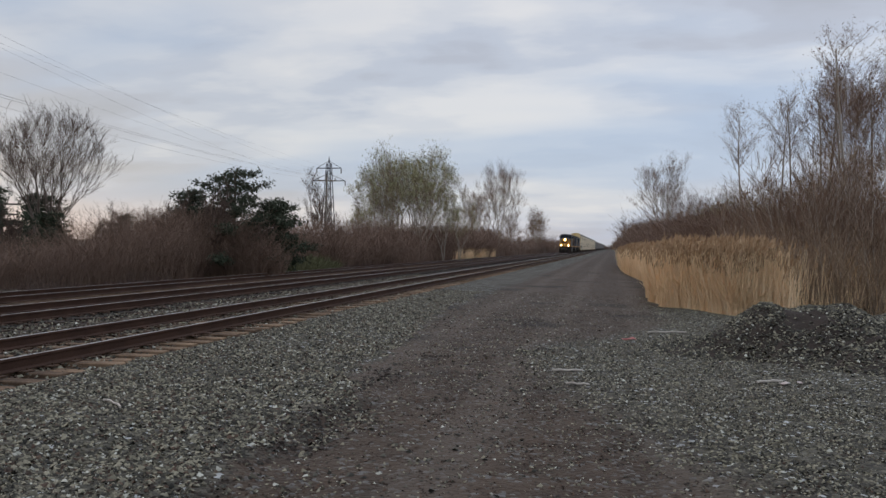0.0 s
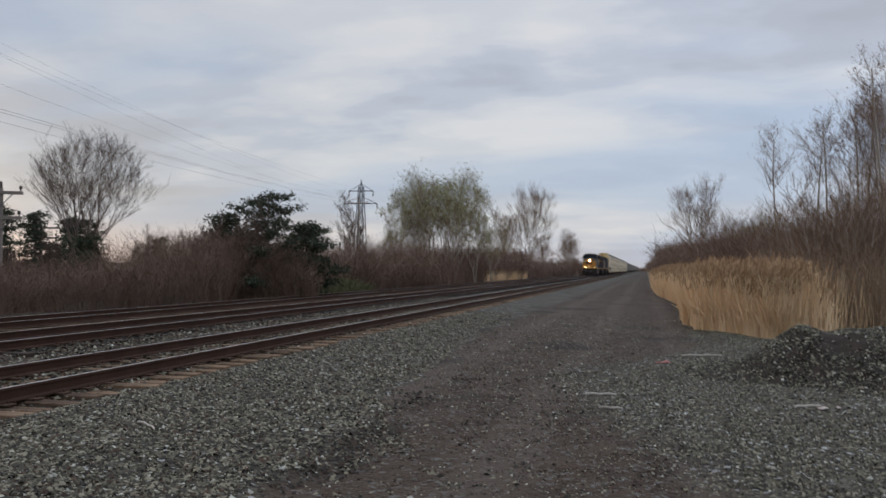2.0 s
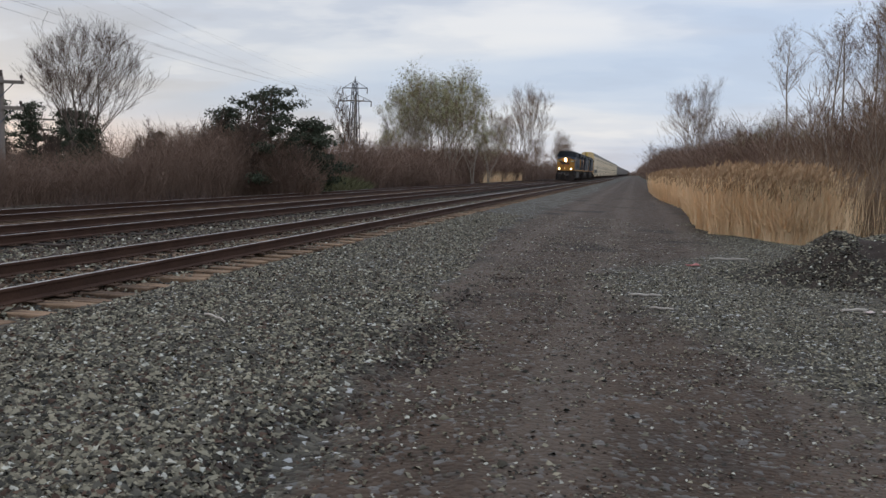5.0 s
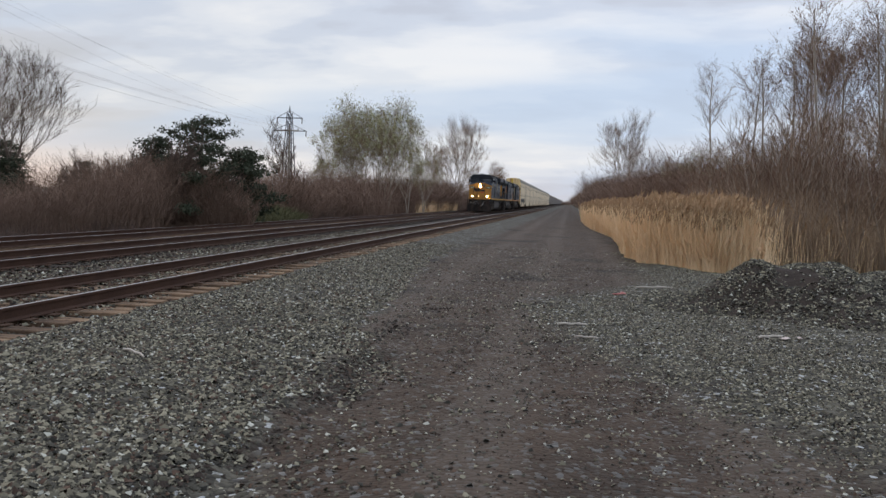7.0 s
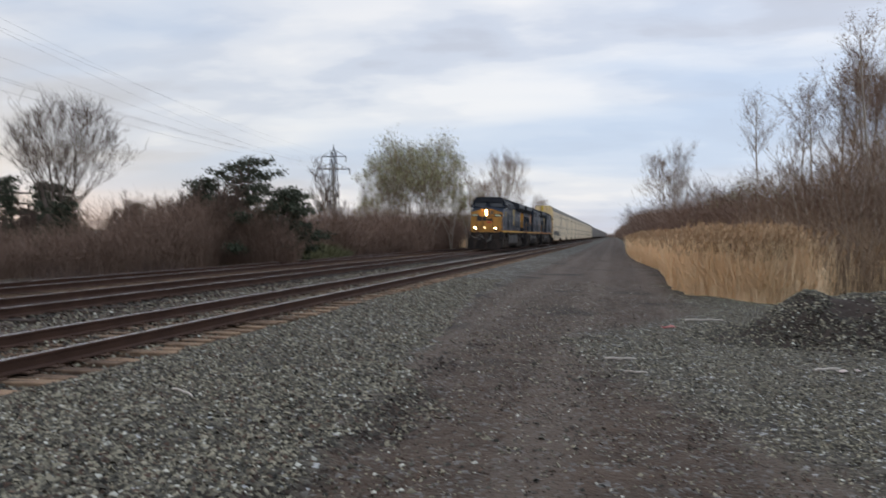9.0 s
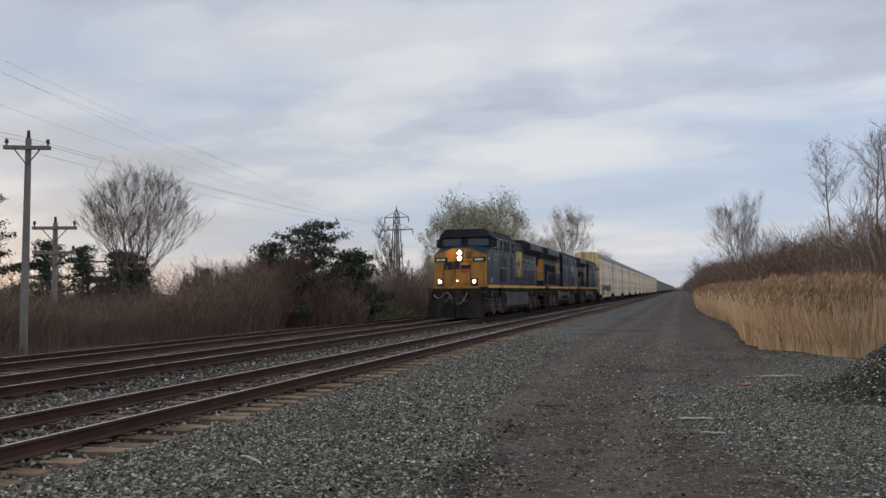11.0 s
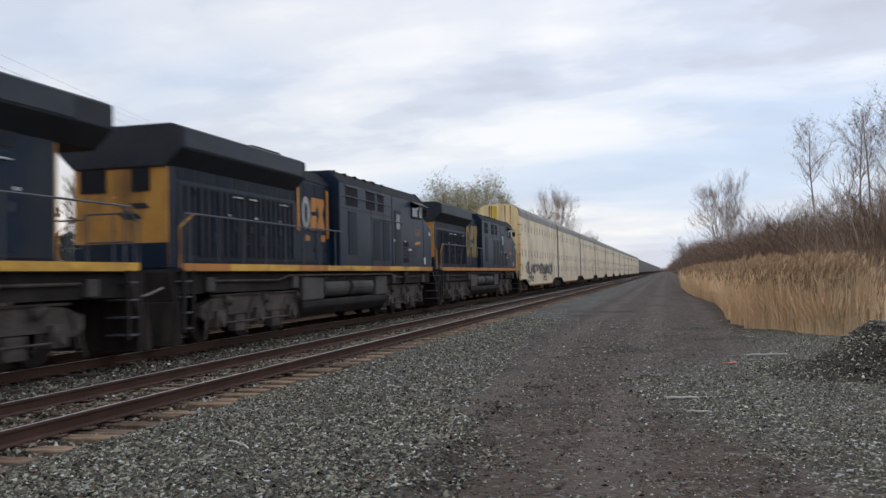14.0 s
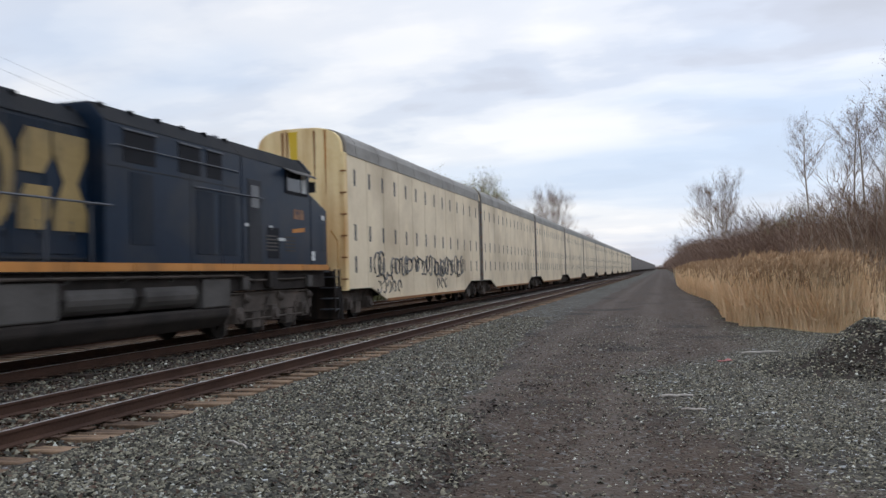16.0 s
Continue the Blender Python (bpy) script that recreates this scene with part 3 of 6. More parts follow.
def place_grit(n):
    y = 2.4 + 22 * rng.uniform(0, 1, n) ** 1.8
    x = rng.uniform(-3.0, 3.2, n)
    keep = rng.uniform(0, 1, n) < 0.35 + 0.65 * smooth(-0.6, 0.7, wobble(1.4 * x, 1.1 * y + 3))
    x, y = x[keep], y[keep]
    return x, y, ground_z(x, y)


stones("road_grit", 80000, place_grit, (0.005, 0.013), ["stone", "stone_rust", "stone_dark", "stone_white"], [0.20, 0.53, 0.23, 0.04], "fine grit trodden into the driven strip")


def place_clods(n):
    y = rng.uniform(3.5, 13.5, n)
    x = -2.5 + 0.12 * np.sin(1.1 * y) + 0.10 * np.sin(3.7 * y + 1) + rng.normal(0, 0.13, n)
    keep = np.sin(1.9 * y) + 0.7 * np.sin(0.8 * y + 2) > rng.normal(0.1, 0.7, n)
    x, y = x[keep], y[keep]
    return x, y, ground_z(x, y)


stones("earth_clods", 2600, place_clods, (0.010, 0.030), ["soil", "stone_dark"], [0.7, 0.3], "dark damp clods along the strip's ragged edge")


def place_damp(n):
    c = np.array([(-1.1, 9.5, 0.7), (-0.6, 13.4, 0.9), (1.5, 10.6, 0.9), (0.3, 7.2, 0.5), (-1.4, 17.0, 1.0), (2.4, 8.2, 0.8)])
    k = rng.integers(0, len(c), n)
    x, y = c[k, 0] + rng.normal(0, 1, n) * c[k, 2] * 0.9, c[k, 1] + rng.normal(0, 1, n) * c[k, 2] * 0.7
    return x, y, ground_z(x, y) - 0.004


stones("earth_crumbs", 3000, place_damp, (0.006, 0.016), ["soil", "stone_rust"], [0.75, 0.25], "dark damp earth crumbs on the driven strip")


def gravel_pile():
    """A long low heap of dark crushed stone beside the reeds."""
    def hump(x, y):
        ridge = 15.6 + 0.15 * (x - 3)
        rise = (0.22 * smooth(0.7, 1.9, x) + 0.78 * smooth(1.65, 3.0, x + 0.16 * wobble(x, y))) * (0.79 + 0.07 * np.sin(2.1 * x) + 0.06 * np.sin(4.7 * x + 1) + 0.03 * np.sin(9.1 * x))
        front = 1.0 + 2.2 * smooth(1.0, 4.2, x) + 0.25 * np.sin(1.7 * x)
        across = np.where(y < ridge, smooth(0, 1, (y - ridge + front) / (front - 0.15)), smooth(ridge + 2.4, ridge, y))
        across = across + 0.05 * wobble(1.9 * x, 2.3 * y) * across * (1 - across) * 4
        end = smooth(13.5, 9.0, x)
        return rise * across * end
    xs, ys = np.arange(0.6, 13.7, 0.10), np.arange(11.8, 18.6, 0.10)
    gx, gy = np.meshgrid(xs, ys)
    h = hump(gx, gy)
    gz = ground_z(gx, gy) - 0.03 + h * 0.98 + np.where(h > 0.02, rng.normal(0, 0.012, gx.shape), 0)
    k = len(xs)
    i = (np.arange(len(ys) - 1)[:, None] * k + np.arange(k - 1)[None]).ravel()
    me = numpy_mesh("earth_bank", np.stack([gx, gy, gz], -1).reshape(-1, 3), np.stack([i, i + 1, i + k + 1, i + k], 1), ["soil"])
    tagged(new("earth_bank", me), "long low bank of dark earth under crushed stone", "earth bank", kind="structure")

    def on_pile(n):
        x, y = rng.uniform(0.7, 11, n), rng.uniform(11.9, 17.6, n)
        h = hump(x, y)
        bare = smooth(0.4, 0.85, wobble(1.5 * x + 4, 1.3 * y + 2)) * smooth(0.35, 0.55, h)
        keep = (h > 0.012) & (rng.uniform(0, 1, n) > 0.93 * bare)
        x, y, h = x[keep], y[keep], h[keep]
        return x, y, ground_z(x, y) - 0.03 + 0.98 * h
    stones("heaped_stone", 80000, on_pile, (0.013, 0.030), ["stone_dark", "stone", "stone_white"], [0.52, 0.455, 0.025], "dark crushed stone covering the heap")


gravel_pile()


# ---- the tracks ----
RAIL = [(-0.075, -0.17), (0.075, -0.17), (0.075, -0.155), (0.012, -0.135), (0.012, -0.04), (0.036, -0.03), (0.036, -0.004), (0.030, 0.0), (-0.030, 0.0), (-0.036, -0.004), (-0.036, -0.03), (-0.012, -0.04), (-0.012, -0.135), (-0.075, -0.155)]
END_Y = 1600.0


def tie_mesh(length, mat):
    bm = box(B(), -length / 2, length / 2, -0.115, 0.115, -0.17, 0.0)
    bmesh.ops.bevel(bm, geom=[e for e in bm.edges if e.calc_length() > 0.2], offset=0.012, segments=1, affect="EDGES")
    return mesh_from("tie", bm, mat)


TIES = {m: tie_mesh(2.92, m) for m in ("tie", "tie_oily")}


def track(name, x, top, singles, last, label, wood="tie"):
    t = thing(name, label, "railway track", kind="structure", at=(x, 0, top))
    for s in (-1, 1):
        r = part("rail", prism(B(), [(a + s * 0.752, b) for a, b in RAIL], -40, END_Y), "railside", t, "rust-brown steel rail")
        part("running_surface", box(B(), s * 0.752 - 0.014, s * 0.752 + 0.014, -40, END_Y, -0.002, 0.004), "railtop", r, "polished bright rail head")
    lcg = random.Random(x)
    ys = [-12 + 0.5 * i for i in range(int((last + 12) / 0.5))]
    for y in ys[:singles]:
        o = new("tie", TIES[wood])
        o.parent = t
        o.location = (lcg.gauss(0, 0.07), y + lcg.uniform(-0.04, 0.04), -0.187 + lcg.uniform(-0.022, 0.004))
        o.rotation_euler = (0, lcg.uniform(-0.012, 0.012), lcg.gauss(0, 0.025))
    rest = B()
    for y in ys[singles:]:
        w = lcg.uniform(-0.05, 0.05)
        box(rest, -1.34 + w, 1.34 + w, y - 0.11, y + 0.11, -0.34, -0.19 + lcg.uniform(-0.01, 0.004))
    tagged(part("tie_row", rest, wood, t, "weathered wooden ties"), kind="stuff")
    plates = B()
    for y in ys[:max(singles, 60)]:
        for s in (-1, 1):
            box(plates, s * 0.752 - 0.18, s * 0.752 + 0.18, y - 0.09, y + 0.09, -0.182, -0.168)
            for d in (-0.10, 0.10):
                box(plates, s * 0.752 + d - 0.012, s * 0.752 + d + 0.012, y + 0.04, y + 0.06, -0.17, -0.145)
    tagged(part("tie_plate_row", plates, "plate", t, "rusty tie plates with spikes"), kind="stuff")
    return t


track("track_near", NEAR_X, 0.0, 150, 260, "near railway track on weathered wooden ties")
track("track_middle", CAR_X, 0.0, 80, 260, "middle railway track that the train uses", "tie_oily")
track("track_far", FAR_X, -0.15, 60, 200, "far lower railway track beside the thicket")


# ---- the train ----
SPEED, NOSE_Y, WHEEL_R = 17.05, 20.18, 0.52     # the nose stands at NOSE_Y at 12.5 s


def nose_at(t):
    return NOSE_Y - SPEED * (t - 12.5)


def hull(half, top_half, z0, z_side, z_top):
    return [(-half, z0), (half, z0), (half, z_side), (top_half, z_top), (-top_half, z_top), (-half, z_side)]


def bogie(parent, y, axles, wheels):
    """A truck: cast side frames, bolster, springs, brake gear and its wheelsets."""
    b = part("bogie_frame", B(), "truck", parent, at=(0, y, 0))
    bm = B()
    half = (axles - 1) * 1.02 + 0.75
    for s in (-1, 1):
        prof = [(-half, 0.62), (-half + 0.25, 0.50), (-half + 0.7, 0.62), (half - 0.7, 0.62), (half - 0.25, 0.50), (half, 0.62), (half, 0.86), (half - 0.5, 1.02), (0.5, 1.12), (-0.5, 1.12), (-half + 0.5, 1.02), (-half, 0.86)]
        prism(bm, prof, s * 1.06, s * 1.24, "x")
        for i in range(axles):
            yy = (i - (axles - 1) / 2) * 2.03
            box(bm, min(s * 1.0, s * 1.36), max(s * 1.0, s * 1.36), yy - 0.20, yy + 0.20, 0.36, 0.74)
            if i < axles - 1:
                box(bm, min(s * 1.1, s * 1.30), max(s * 1.1, s * 1.30), yy + 0.75, yy + 1.25, 0.22, 0.60)
        for k in (-0.3, 0.3):
            rod(bm, (s * 1.16, k, 0.62), (s * 1.16, k, 1.0), 0.11, 0.11, 8)
        for i in range(axles):
            yy = (i - (axles - 1) / 2) * 2.03
            rod(bm, (s * 1.30, yy, 0.53), (s * 1.43, yy, 0.53), 0.15, 0.13, 12)
            for d in (-0.3, 0.3):
                rod(bm, (s * 1.15, yy + d, 0.70), (s * 1.15, yy + d, 0.98), 0.085, 0.085, 8)
                rod(bm, (s * 1.28, yy + d * 1.1, 0.95), (s * 1.28, yy + d * 1.9, 0.30), 0.022, 0.022, 5)
            if axles == 3:
                rod(bm, (s * 1.22, yy - 0.62, 0.93), (s * 1.22, yy - 0.30, 1.02), 0.12, 0.12, 10)
                rod(bm, (s * 1.27, yy + 0.55, 0.78), (s * 1.33, yy + 0.72, 0.12), 0.018, 0.018, 5)
        if axles == 3:
            rod(bm, (s * 1.26, -half + 0.4, 1.08), (s * 1.26, half - 0.4, 1.08), 0.03, 0.03, 6)
            rod(bm, (s * 1.30, -half + 0.8, 0.44), (s * 1.30, half - 0.8, 0.44), 0.024, 0.024, 6)
    box(bm, -1.1, 1.1, -0.35, 0.35, 0.75, 1.1)
    bmesh.ops.recalc_face_normals(bm, faces=bm.faces)
    bm.to_mesh(b.data)
    bm.free()
    if not b.data.materials:
        b.data.materials.append(M["truck"])
    for i in range(axles):
        yy = (i - (axles - 1) / 2) * 2.03
        w = B()
        for s in (-1, 1):
            rod(w, (s * 0.68, 0, 0), (s * 0.80, 0, 0), WHEEL_R, WHEEL_R - 0.01, 24)
            rod(w, (s * 0.655, 0, 0), (s * 0.68, 0, 0), WHEEL_R + 0.025, WHEEL_R + 0.025, 24)
            for k in range(3):
                a = k * 2.094
                rod(w, (s * 0.80, 0.28 * math.cos(a), 0.28 * math.sin(a)), (s * 0.83, 0.28 * math.cos(a), 0.28 * math.sin(a)), 0.07, 0.07, 6)
        rod(w, (-0.8, 0, 0), (0.8, 0, 0), 0.09, 0.09, 8)
        wheels.append(part("wheelset", w, "under", parent, "dark steel wheels on an axle", at=(0, y + yy, WHEEL_R)))


def emblem(parent, y0, y1, z0, z1, x, mat, flip, blocks):
    """The painted owner's mark, as plain slanted blocks of its size and colour on both sides."""
    for s in (-1, 1):
        for a, b, c, d in blocks:
            bm = B()
            if (s > 0) == flip:
                a, b = 1 - b, 1 - a
            ya, yb, za, zb = y0 + a * (y1 - y0), y0 + b * (y1 - y0), z0 + c * (z1 - z0), z0 + d * (z1 - z0)
            cut = 0.16 * min(yb - ya, zb - za)
            prism(bm, [(ya + cut, za), (yb - cut, za), (yb, za + cut), (yb, zb - cut), (yb - cut, zb), (ya + cut, zb), (ya, zb - cut), (ya, za + cut)], s * x, s * (x + 0.006), "x")
            part("emblem_block", bm, mat, parent, "plain painted emblem block")


def shape_mark(parent, y0, y1, z0, z1, x, mat, flip, ring=""):
    """The large painted mark as plain shapes: a rounded ring, two slanted bars, a waisted block."""
    wy, wz = y1 - y0, z1 - z0
    for s in (-1, 1):
        turn = (lambda v: v) if (s > 0) == flip else (lambda v: 1 - v)
        put = lambda u, v, d: (s * (x + d), y0 + turn(u) * wy, z0 + v * wz)
        bm = B()
        n = 24
        rings = [[bm.verts.new(put(0.17 + a * math.cos(2 * math.pi * i / n), 0.5 + b * math.sin(2 * math.pi * i / n), d)) for i in range(n)] for a, b, d in ((0.17, 0.5, 0.006), (0.075, 0.30, 0.006), (0.075, 0.30, 0.0), (0.17, 0.5, 0.0))]
        for p, q in zip(rings, rings[1:] + rings[:1]):
            for i in range(n):
                bm.faces.new((p[i], p[(i + 1) % n], q[(i + 1) % n], q[i]))
        part("emblem_ring", bm, ring or mat, parent, "painted emblem ring")
        for name, outline in (("emblem_bar", [(0.38, 0.56), (0.58, 0.56), (0.65, 0.72), (0.65, 1.0), (0.44, 1.0), (0.38, 0.84)]),
                              ("emblem_bar", [(0.36, 0.0), (0.57, 0.0), (0.64, 0.14), (0.64, 0.44), (0.43, 0.44), (0.36, 0.28)]),
                              ("emblem_waist", [(0.67, 0.0), (1.0, 0.0), (1.0, 0.2), (0.90, 0.5), (1.0, 0.8), (1.0, 1.0), (0.67, 1.0), (0.67, 0.8), (0.77, 0.5), (0.67, 0.2)])):
            bm = B()
            front = [bm.verts.new(put(u, v, 0.006)) for u, v in outline]
            back = [bm.verts.new(put(u, v, 0.0)) for u, v in outline]
            bm.faces.new(front), bm.faces.new(back[::-1])
            for i in range(len(outline)):
                j = (i + 1) % len(outline)
                bm.faces.new((front[i], front[j], back[j], back[i]))
            part(name, bm, mat, parent, "plain painted emblem shape")


def text_part(word, size, mat, parent, at, turn, label):
    cu = bpy.data.curves.new("number", "FONT")
    cu.body, cu.size, cu.extrude = word, size, 0.004
    tmp = bpy.data.objects.new("number", cu)
    scene.collection.objects.link(tmp)
    me = bpy.data.meshes.new_from_object(tmp)
    bpy.data.objects.remove(tmp)
    me.materials.clear()
    me.materials.append(M[mat])
    o = new("painted_number", me)
    o.parent = parent
    o.location, o.rotation_euler = at, turn
    tagged(o, label)


def locomotive(label, variant):
    """A six-axle road locomotive, nose at y 0 and tail towards +y."""
    lead = variant == "lead"
    deck, cab_end, body_end = (20.3 if lead else 20.5), (3.3 if lead else 5.6), (8.3 if lead else 11.1)
    rad0, tail, rear_truck = (13.5, 18.34, 16.2) if lead else (13.9, 20.42, 16.5)
    t = thing("locomotive", label, "locomotive", "locomotives of the train")
    t.scale = (1, 1, 1.035)
    wheels = []
    # frame, deck edge stripe
    f = part("underframe", box(B(), -1.35, 1.35, -0.1, deck + 0.1, 1.15, 1.62), "under", t, "grimy black underframe")
    part("deck", box(B(), -1.52, 1.52, 0.0, deck, 1.62, 1.70), "black", t)
    part("front_porch", box(B(), -1.25, 1.25, -0.85, -0.05, 1.58, 1.70), "black", t, "front porch deck")
    part("porch_stripe", box(B(), -1.25, 1.25, -0.875, -0.852, 1.60, 1.74), "yellow", t, "dirty yellow porch edge")
    for s in (-1, 1):
        for i in range(10):
            y0 = 0.02 + i * deck / 10
            part("deck_edge_stripe", box(B(), min(s * 1.522, s * 1.552), max(s * 1.522, s * 1.552), y0, y0 + deck / 10 - 0.03, 1.64, 1.80), "orange" if variant == "plain" or (i % 3 == 0 and not lead) else "sill_yellow", t, "dirty yellow deck edge stripe")
    # pilots with plough, steps and couplers at both ends
    for e in (0, 1):
        d = -1 if e == 0 else 1
        y = -0.85 if e == 0 else deck
        bm = B()
        prism(bm, [(-1.5, 0.12), (1.5, 0.12), (1.5, 0.75), (1.3, 1.62), (-1.3, 1.62), (-1.5, 0.75)], min(y, y + d * 0.18), max(y, y + d * 0.18))
        pl = part("pilot", bm, "plough", t, "dirty black pilot plate")
        bm = B()
        prof = [(y + d * 0.18, 1.0), (y + d * 0.22, 1.0), (y + d * 0.42, 0.10), (y + d * 0.18, 0.10)]
        for a, b in ((-1.55, -0.02), (0.02, 1.55)):
            prism(bm, prof, a, b, "x")
        part("snow_plough", bm, "plough", t, "rusty black snow plough", bevel=0.02)
        bm = rod(B(), (0, y, 0.92), (0, y + d * 0.72, 0.92), 0.13, 0.13, 10)
        box(bm, -0.22, 0.22, min(y + d * 0.62, y + d * 0.98), max(y + d * 0.62, y + d * 0.98), 0.74, 1.12)
        part("coupler", bm, "under", t, bevel=0.03)
        for s in (-1, 1):
            for k in range(4):
                z = 0.42 + k * 0.33
                part("step", box(B(), min(s * 1.02, s * 1.55), max(s * 1.02, s * 1.55), min(y + d * 0.02, y - d * 0.34), max(y + d * 0.02, y - d * 0.34), z, z + 0.035), "rail_grip", t, "worn steel step with bright edge")
            part("step_side", box(B(), min(s * 1.53, s * 1.57), max(s * 1.53, s * 1.57), min(y + d * 0.04, y - d * 0.06), max(y + d * 0.04, y - d * 0.06), 0.36, 1.66), "under", t)
            part("step_side", box(B(), min(s * 1.53, s * 1.57), max(s * 1.53, s * 1.57), min(y - d * 0.34, y - d * 0.42), max(y - d * 0.34, y - d * 0.42), 0.36, 1.66), "under", t)
            bm = tube(B(), [(s * 1.5, y + d * 0.06, 1.7), (s * 1.5, y + d * 0.06, 2.55), (s * 1.5, y - d * 0.5, 2.85)], 0.022)
            part("corner_handrail", bm, "yellow" if not lead else "rail_grip", t)
            px = [(s * (0.35 + 0.05 * k), y + d * (0.20 + 0.14 * math.sin(k * 0.6)), 1.28 - 0.42 * math.sin(math.pi * k / 8) + 0.02 * k) for k in range(9)]
            part("air_hose", tube(B(), px, 0.026), "hose", t, "sagging grey air hose")
        bm = tube(B(), [(a, y + d * (0.25 + 0.80 * math.sin(math.pi * min(max((a + 1.2) / 1.82, 0), 1))), b) for a, b in ((-1.2, 1.30), (-1.0, 1.16), (-0.8, 1.12), (-0.6, 1.18), (-0.42, 1.36), (-0.25, 1.42), (-0.12, 1.30), (-0.02, 1.05), (0.12, 0.86), (0.3, 0.82), (0.45, 0.95), (0.56, 1.2), (0.62, 1.42))], 0.024, 8)
        part("jumper_cable", bm, "cable", t, "drooping pale jumper cable")
    # short nose with yellow face
    bm = B()
    prof = [(0.0, 1.70), (1.25, 1.70), (1.25, 3.82), (0.0, 3.42)]
    left, right = [bm.verts.new((-1.5, a, b)) for a, b in prof], [bm.verts.new((1.5, a, b)) for a, b in prof]
    mid = [bm.verts.new((-0.45, 0, 3.78)), bm.verts.new((0.45, 0, 3.78)), bm.verts.new((0.5, 1.25, 3.95)), bm.verts.new((-0.5, 1.25, 3.95))]
    bm.faces.new(left[::-1]), bm.faces.new(right)
    bm.faces.new((left[0], right[0], right[3], mid[1], mid[0], left[3]))
    bm.faces.new((left[3], mid[0], mid[3], left[2])), bm.faces.new((mid[0], mid[1], mid[2], mid[3])), bm.faces.new((mid[1], right[3], right[2], mid[2]))
    bm.faces.new((left[0], left[1], right[1], right[0])), bm.faces.new((left[1], left[2], mid[3], mid[2], right[2], right[1]))
    nose = part("nose", bm, "blue", t, bevel=0.03)
    part("nose_face", prism(B(), [(-1.49, 1.82), (1.49, 1.82), (1.49, 3.38), (0.46, 3.74), (-0.46, 3.74), (-1.49, 3.38)], -0.035, -0.003), "yellow", nose, "dirty yellow nose face", bevel=0.012)
    part("nose_sill", box(B(), -1.5, 1.5, -0.045, -0.003, 1.70, 1.815), "orange" if not lead else "yellow", nose)
    part("nose_door", box(B(), -0.28, 0.55, -0.055, -0.036, 1.90, 3.02), "yellow", nose, "yellow nose door", bevel=0.008)
    for a, b, c, d in ((-0.30, -0.27, 1.9, 3.05), (0.55, 0.58, 1.9, 3.05), (-0.95, -0.93, 1.9, 2.9), (-0.3, 0.58, 3.03, 3.06)):
        part("nose_seam", box(B(), a, b, -0.058, -0.037, c, d), "dark", nose)
    # dark smudged emblem as plain blocks, red sticker
    for a, b, c, d in ((-0.90, -0.42, 2.62, 3.04), (-0.37, -0.02, 2.64, 3.02), (0.03, 0.55, 2.64, 2.86)):
        part("nose_emblem", box(B(), a, b, -0.066, -0.059, c, d), "black", nose, "worn dark emblem block")
    part("sticker", box(B(), 0.02, 0.45, -0.068, -0.061, 2.46, 2.58), "red", nose, "small red sticker")
    part("headlight_housing", box(B(), -0.20, 0.13, -0.085, -0.036, 3.00, 3.66), "black", nose, bevel=0.02)
    for z in (3.50, 3.22):
        part("headlight", rod(B(), (-0.035, -0.085, z), (-0.035, -0.125, z), 0.10, 0.09, 16), "lamp" if lead else "glass", nose, "round lit headlight" if lead else "round unlit headlight")
    part("brake_wheel_recess", box(B(), 0.26, 0.62, -0.060, -0.036, 3.22, 3.56), "tank", nose, bevel=0.01)
    for s in (-1, 1):
        nb = part("number_board", box(B(), s * 1.07 - 0.36, s * 1.07 + 0.36, -0.075, -0.036, 3.02, 3.26), "black", nose, bevel=0.008)
        part("number_panel", box(B(), s * 1.07 - 0.31, s * 1.07 + 0.31, -0.083, -0.076, 3.06, 3.22), "dark", nb, "dark number panel with lit bars")
        for k in range(4):
            part("bar", box(B(), s * 1.07 - 0.24 + k * 0.125, s * 1.07 - 0.17 + k * 0.125, -0.088, -0.0835, 3.08, 3.20), "board" if lead else "pale", nb)
        dl = part("ditch_light_box", box(B(), s * 0.95 - 0.19, s * 0.95 + 0.19, -0.80, -0.60, 1.702, 2.14), "black", t, "ditch light housing", bevel=0.02)
        if lead:
            part("ditch_light", rod(B(), (s * 0.95, -0.80, 1.98), (s * 0.95, -0.83, 1.98), 0.08, 0.075, 14), "lamp_dim", dl, "lit round ditch light")
        part("grab_iron", tube(B(), [(s * 0.75, -0.05, 1.95), (s * 0.75, -0.12, 2.0), (s * 0.75, -0.12, 2.75), (s * 0.75, -0.05, 2.8)], 0.018), "yellow", nose)
    if lead:
        part("marker_light", rod(B(), (-0.18, -0.06, 2.02), (-0.18, -0.10, 2.02), 0.05, 0.05, 10), "amber", nose, "small amber marker light")
    # cab
    bm = prism(B(), hull(1.5, 1.12, 1.70, 4.40, 4.80), 1.28, cab_end)
    cab = part("cab", bm, "blue", t, "dark blue cab", bevel=0.03)
    part("cab_brow", prism(B(), [(-1.5, 4.39), (1.5, 4.39), (1.5, 4.46), (1.15, 4.84), (-1.15, 4.84), (-1.5, 4.46)], 1.15, 1.32), "black", cab, bevel=0.02)
    for a, b in ((-1.36, -0.22), (0.10, 1.36)):
        w = part("windshield_frame", box(B(), a, b, 1.225, 1.275, 3.88, 4.34), "black", cab, bevel=0.012)
        part("windshield", box(B(), a + 0.06, b - 0.06, 1.212, 1.222, 3.94, 4.29), "glass", w, "dark reflecting windshield")
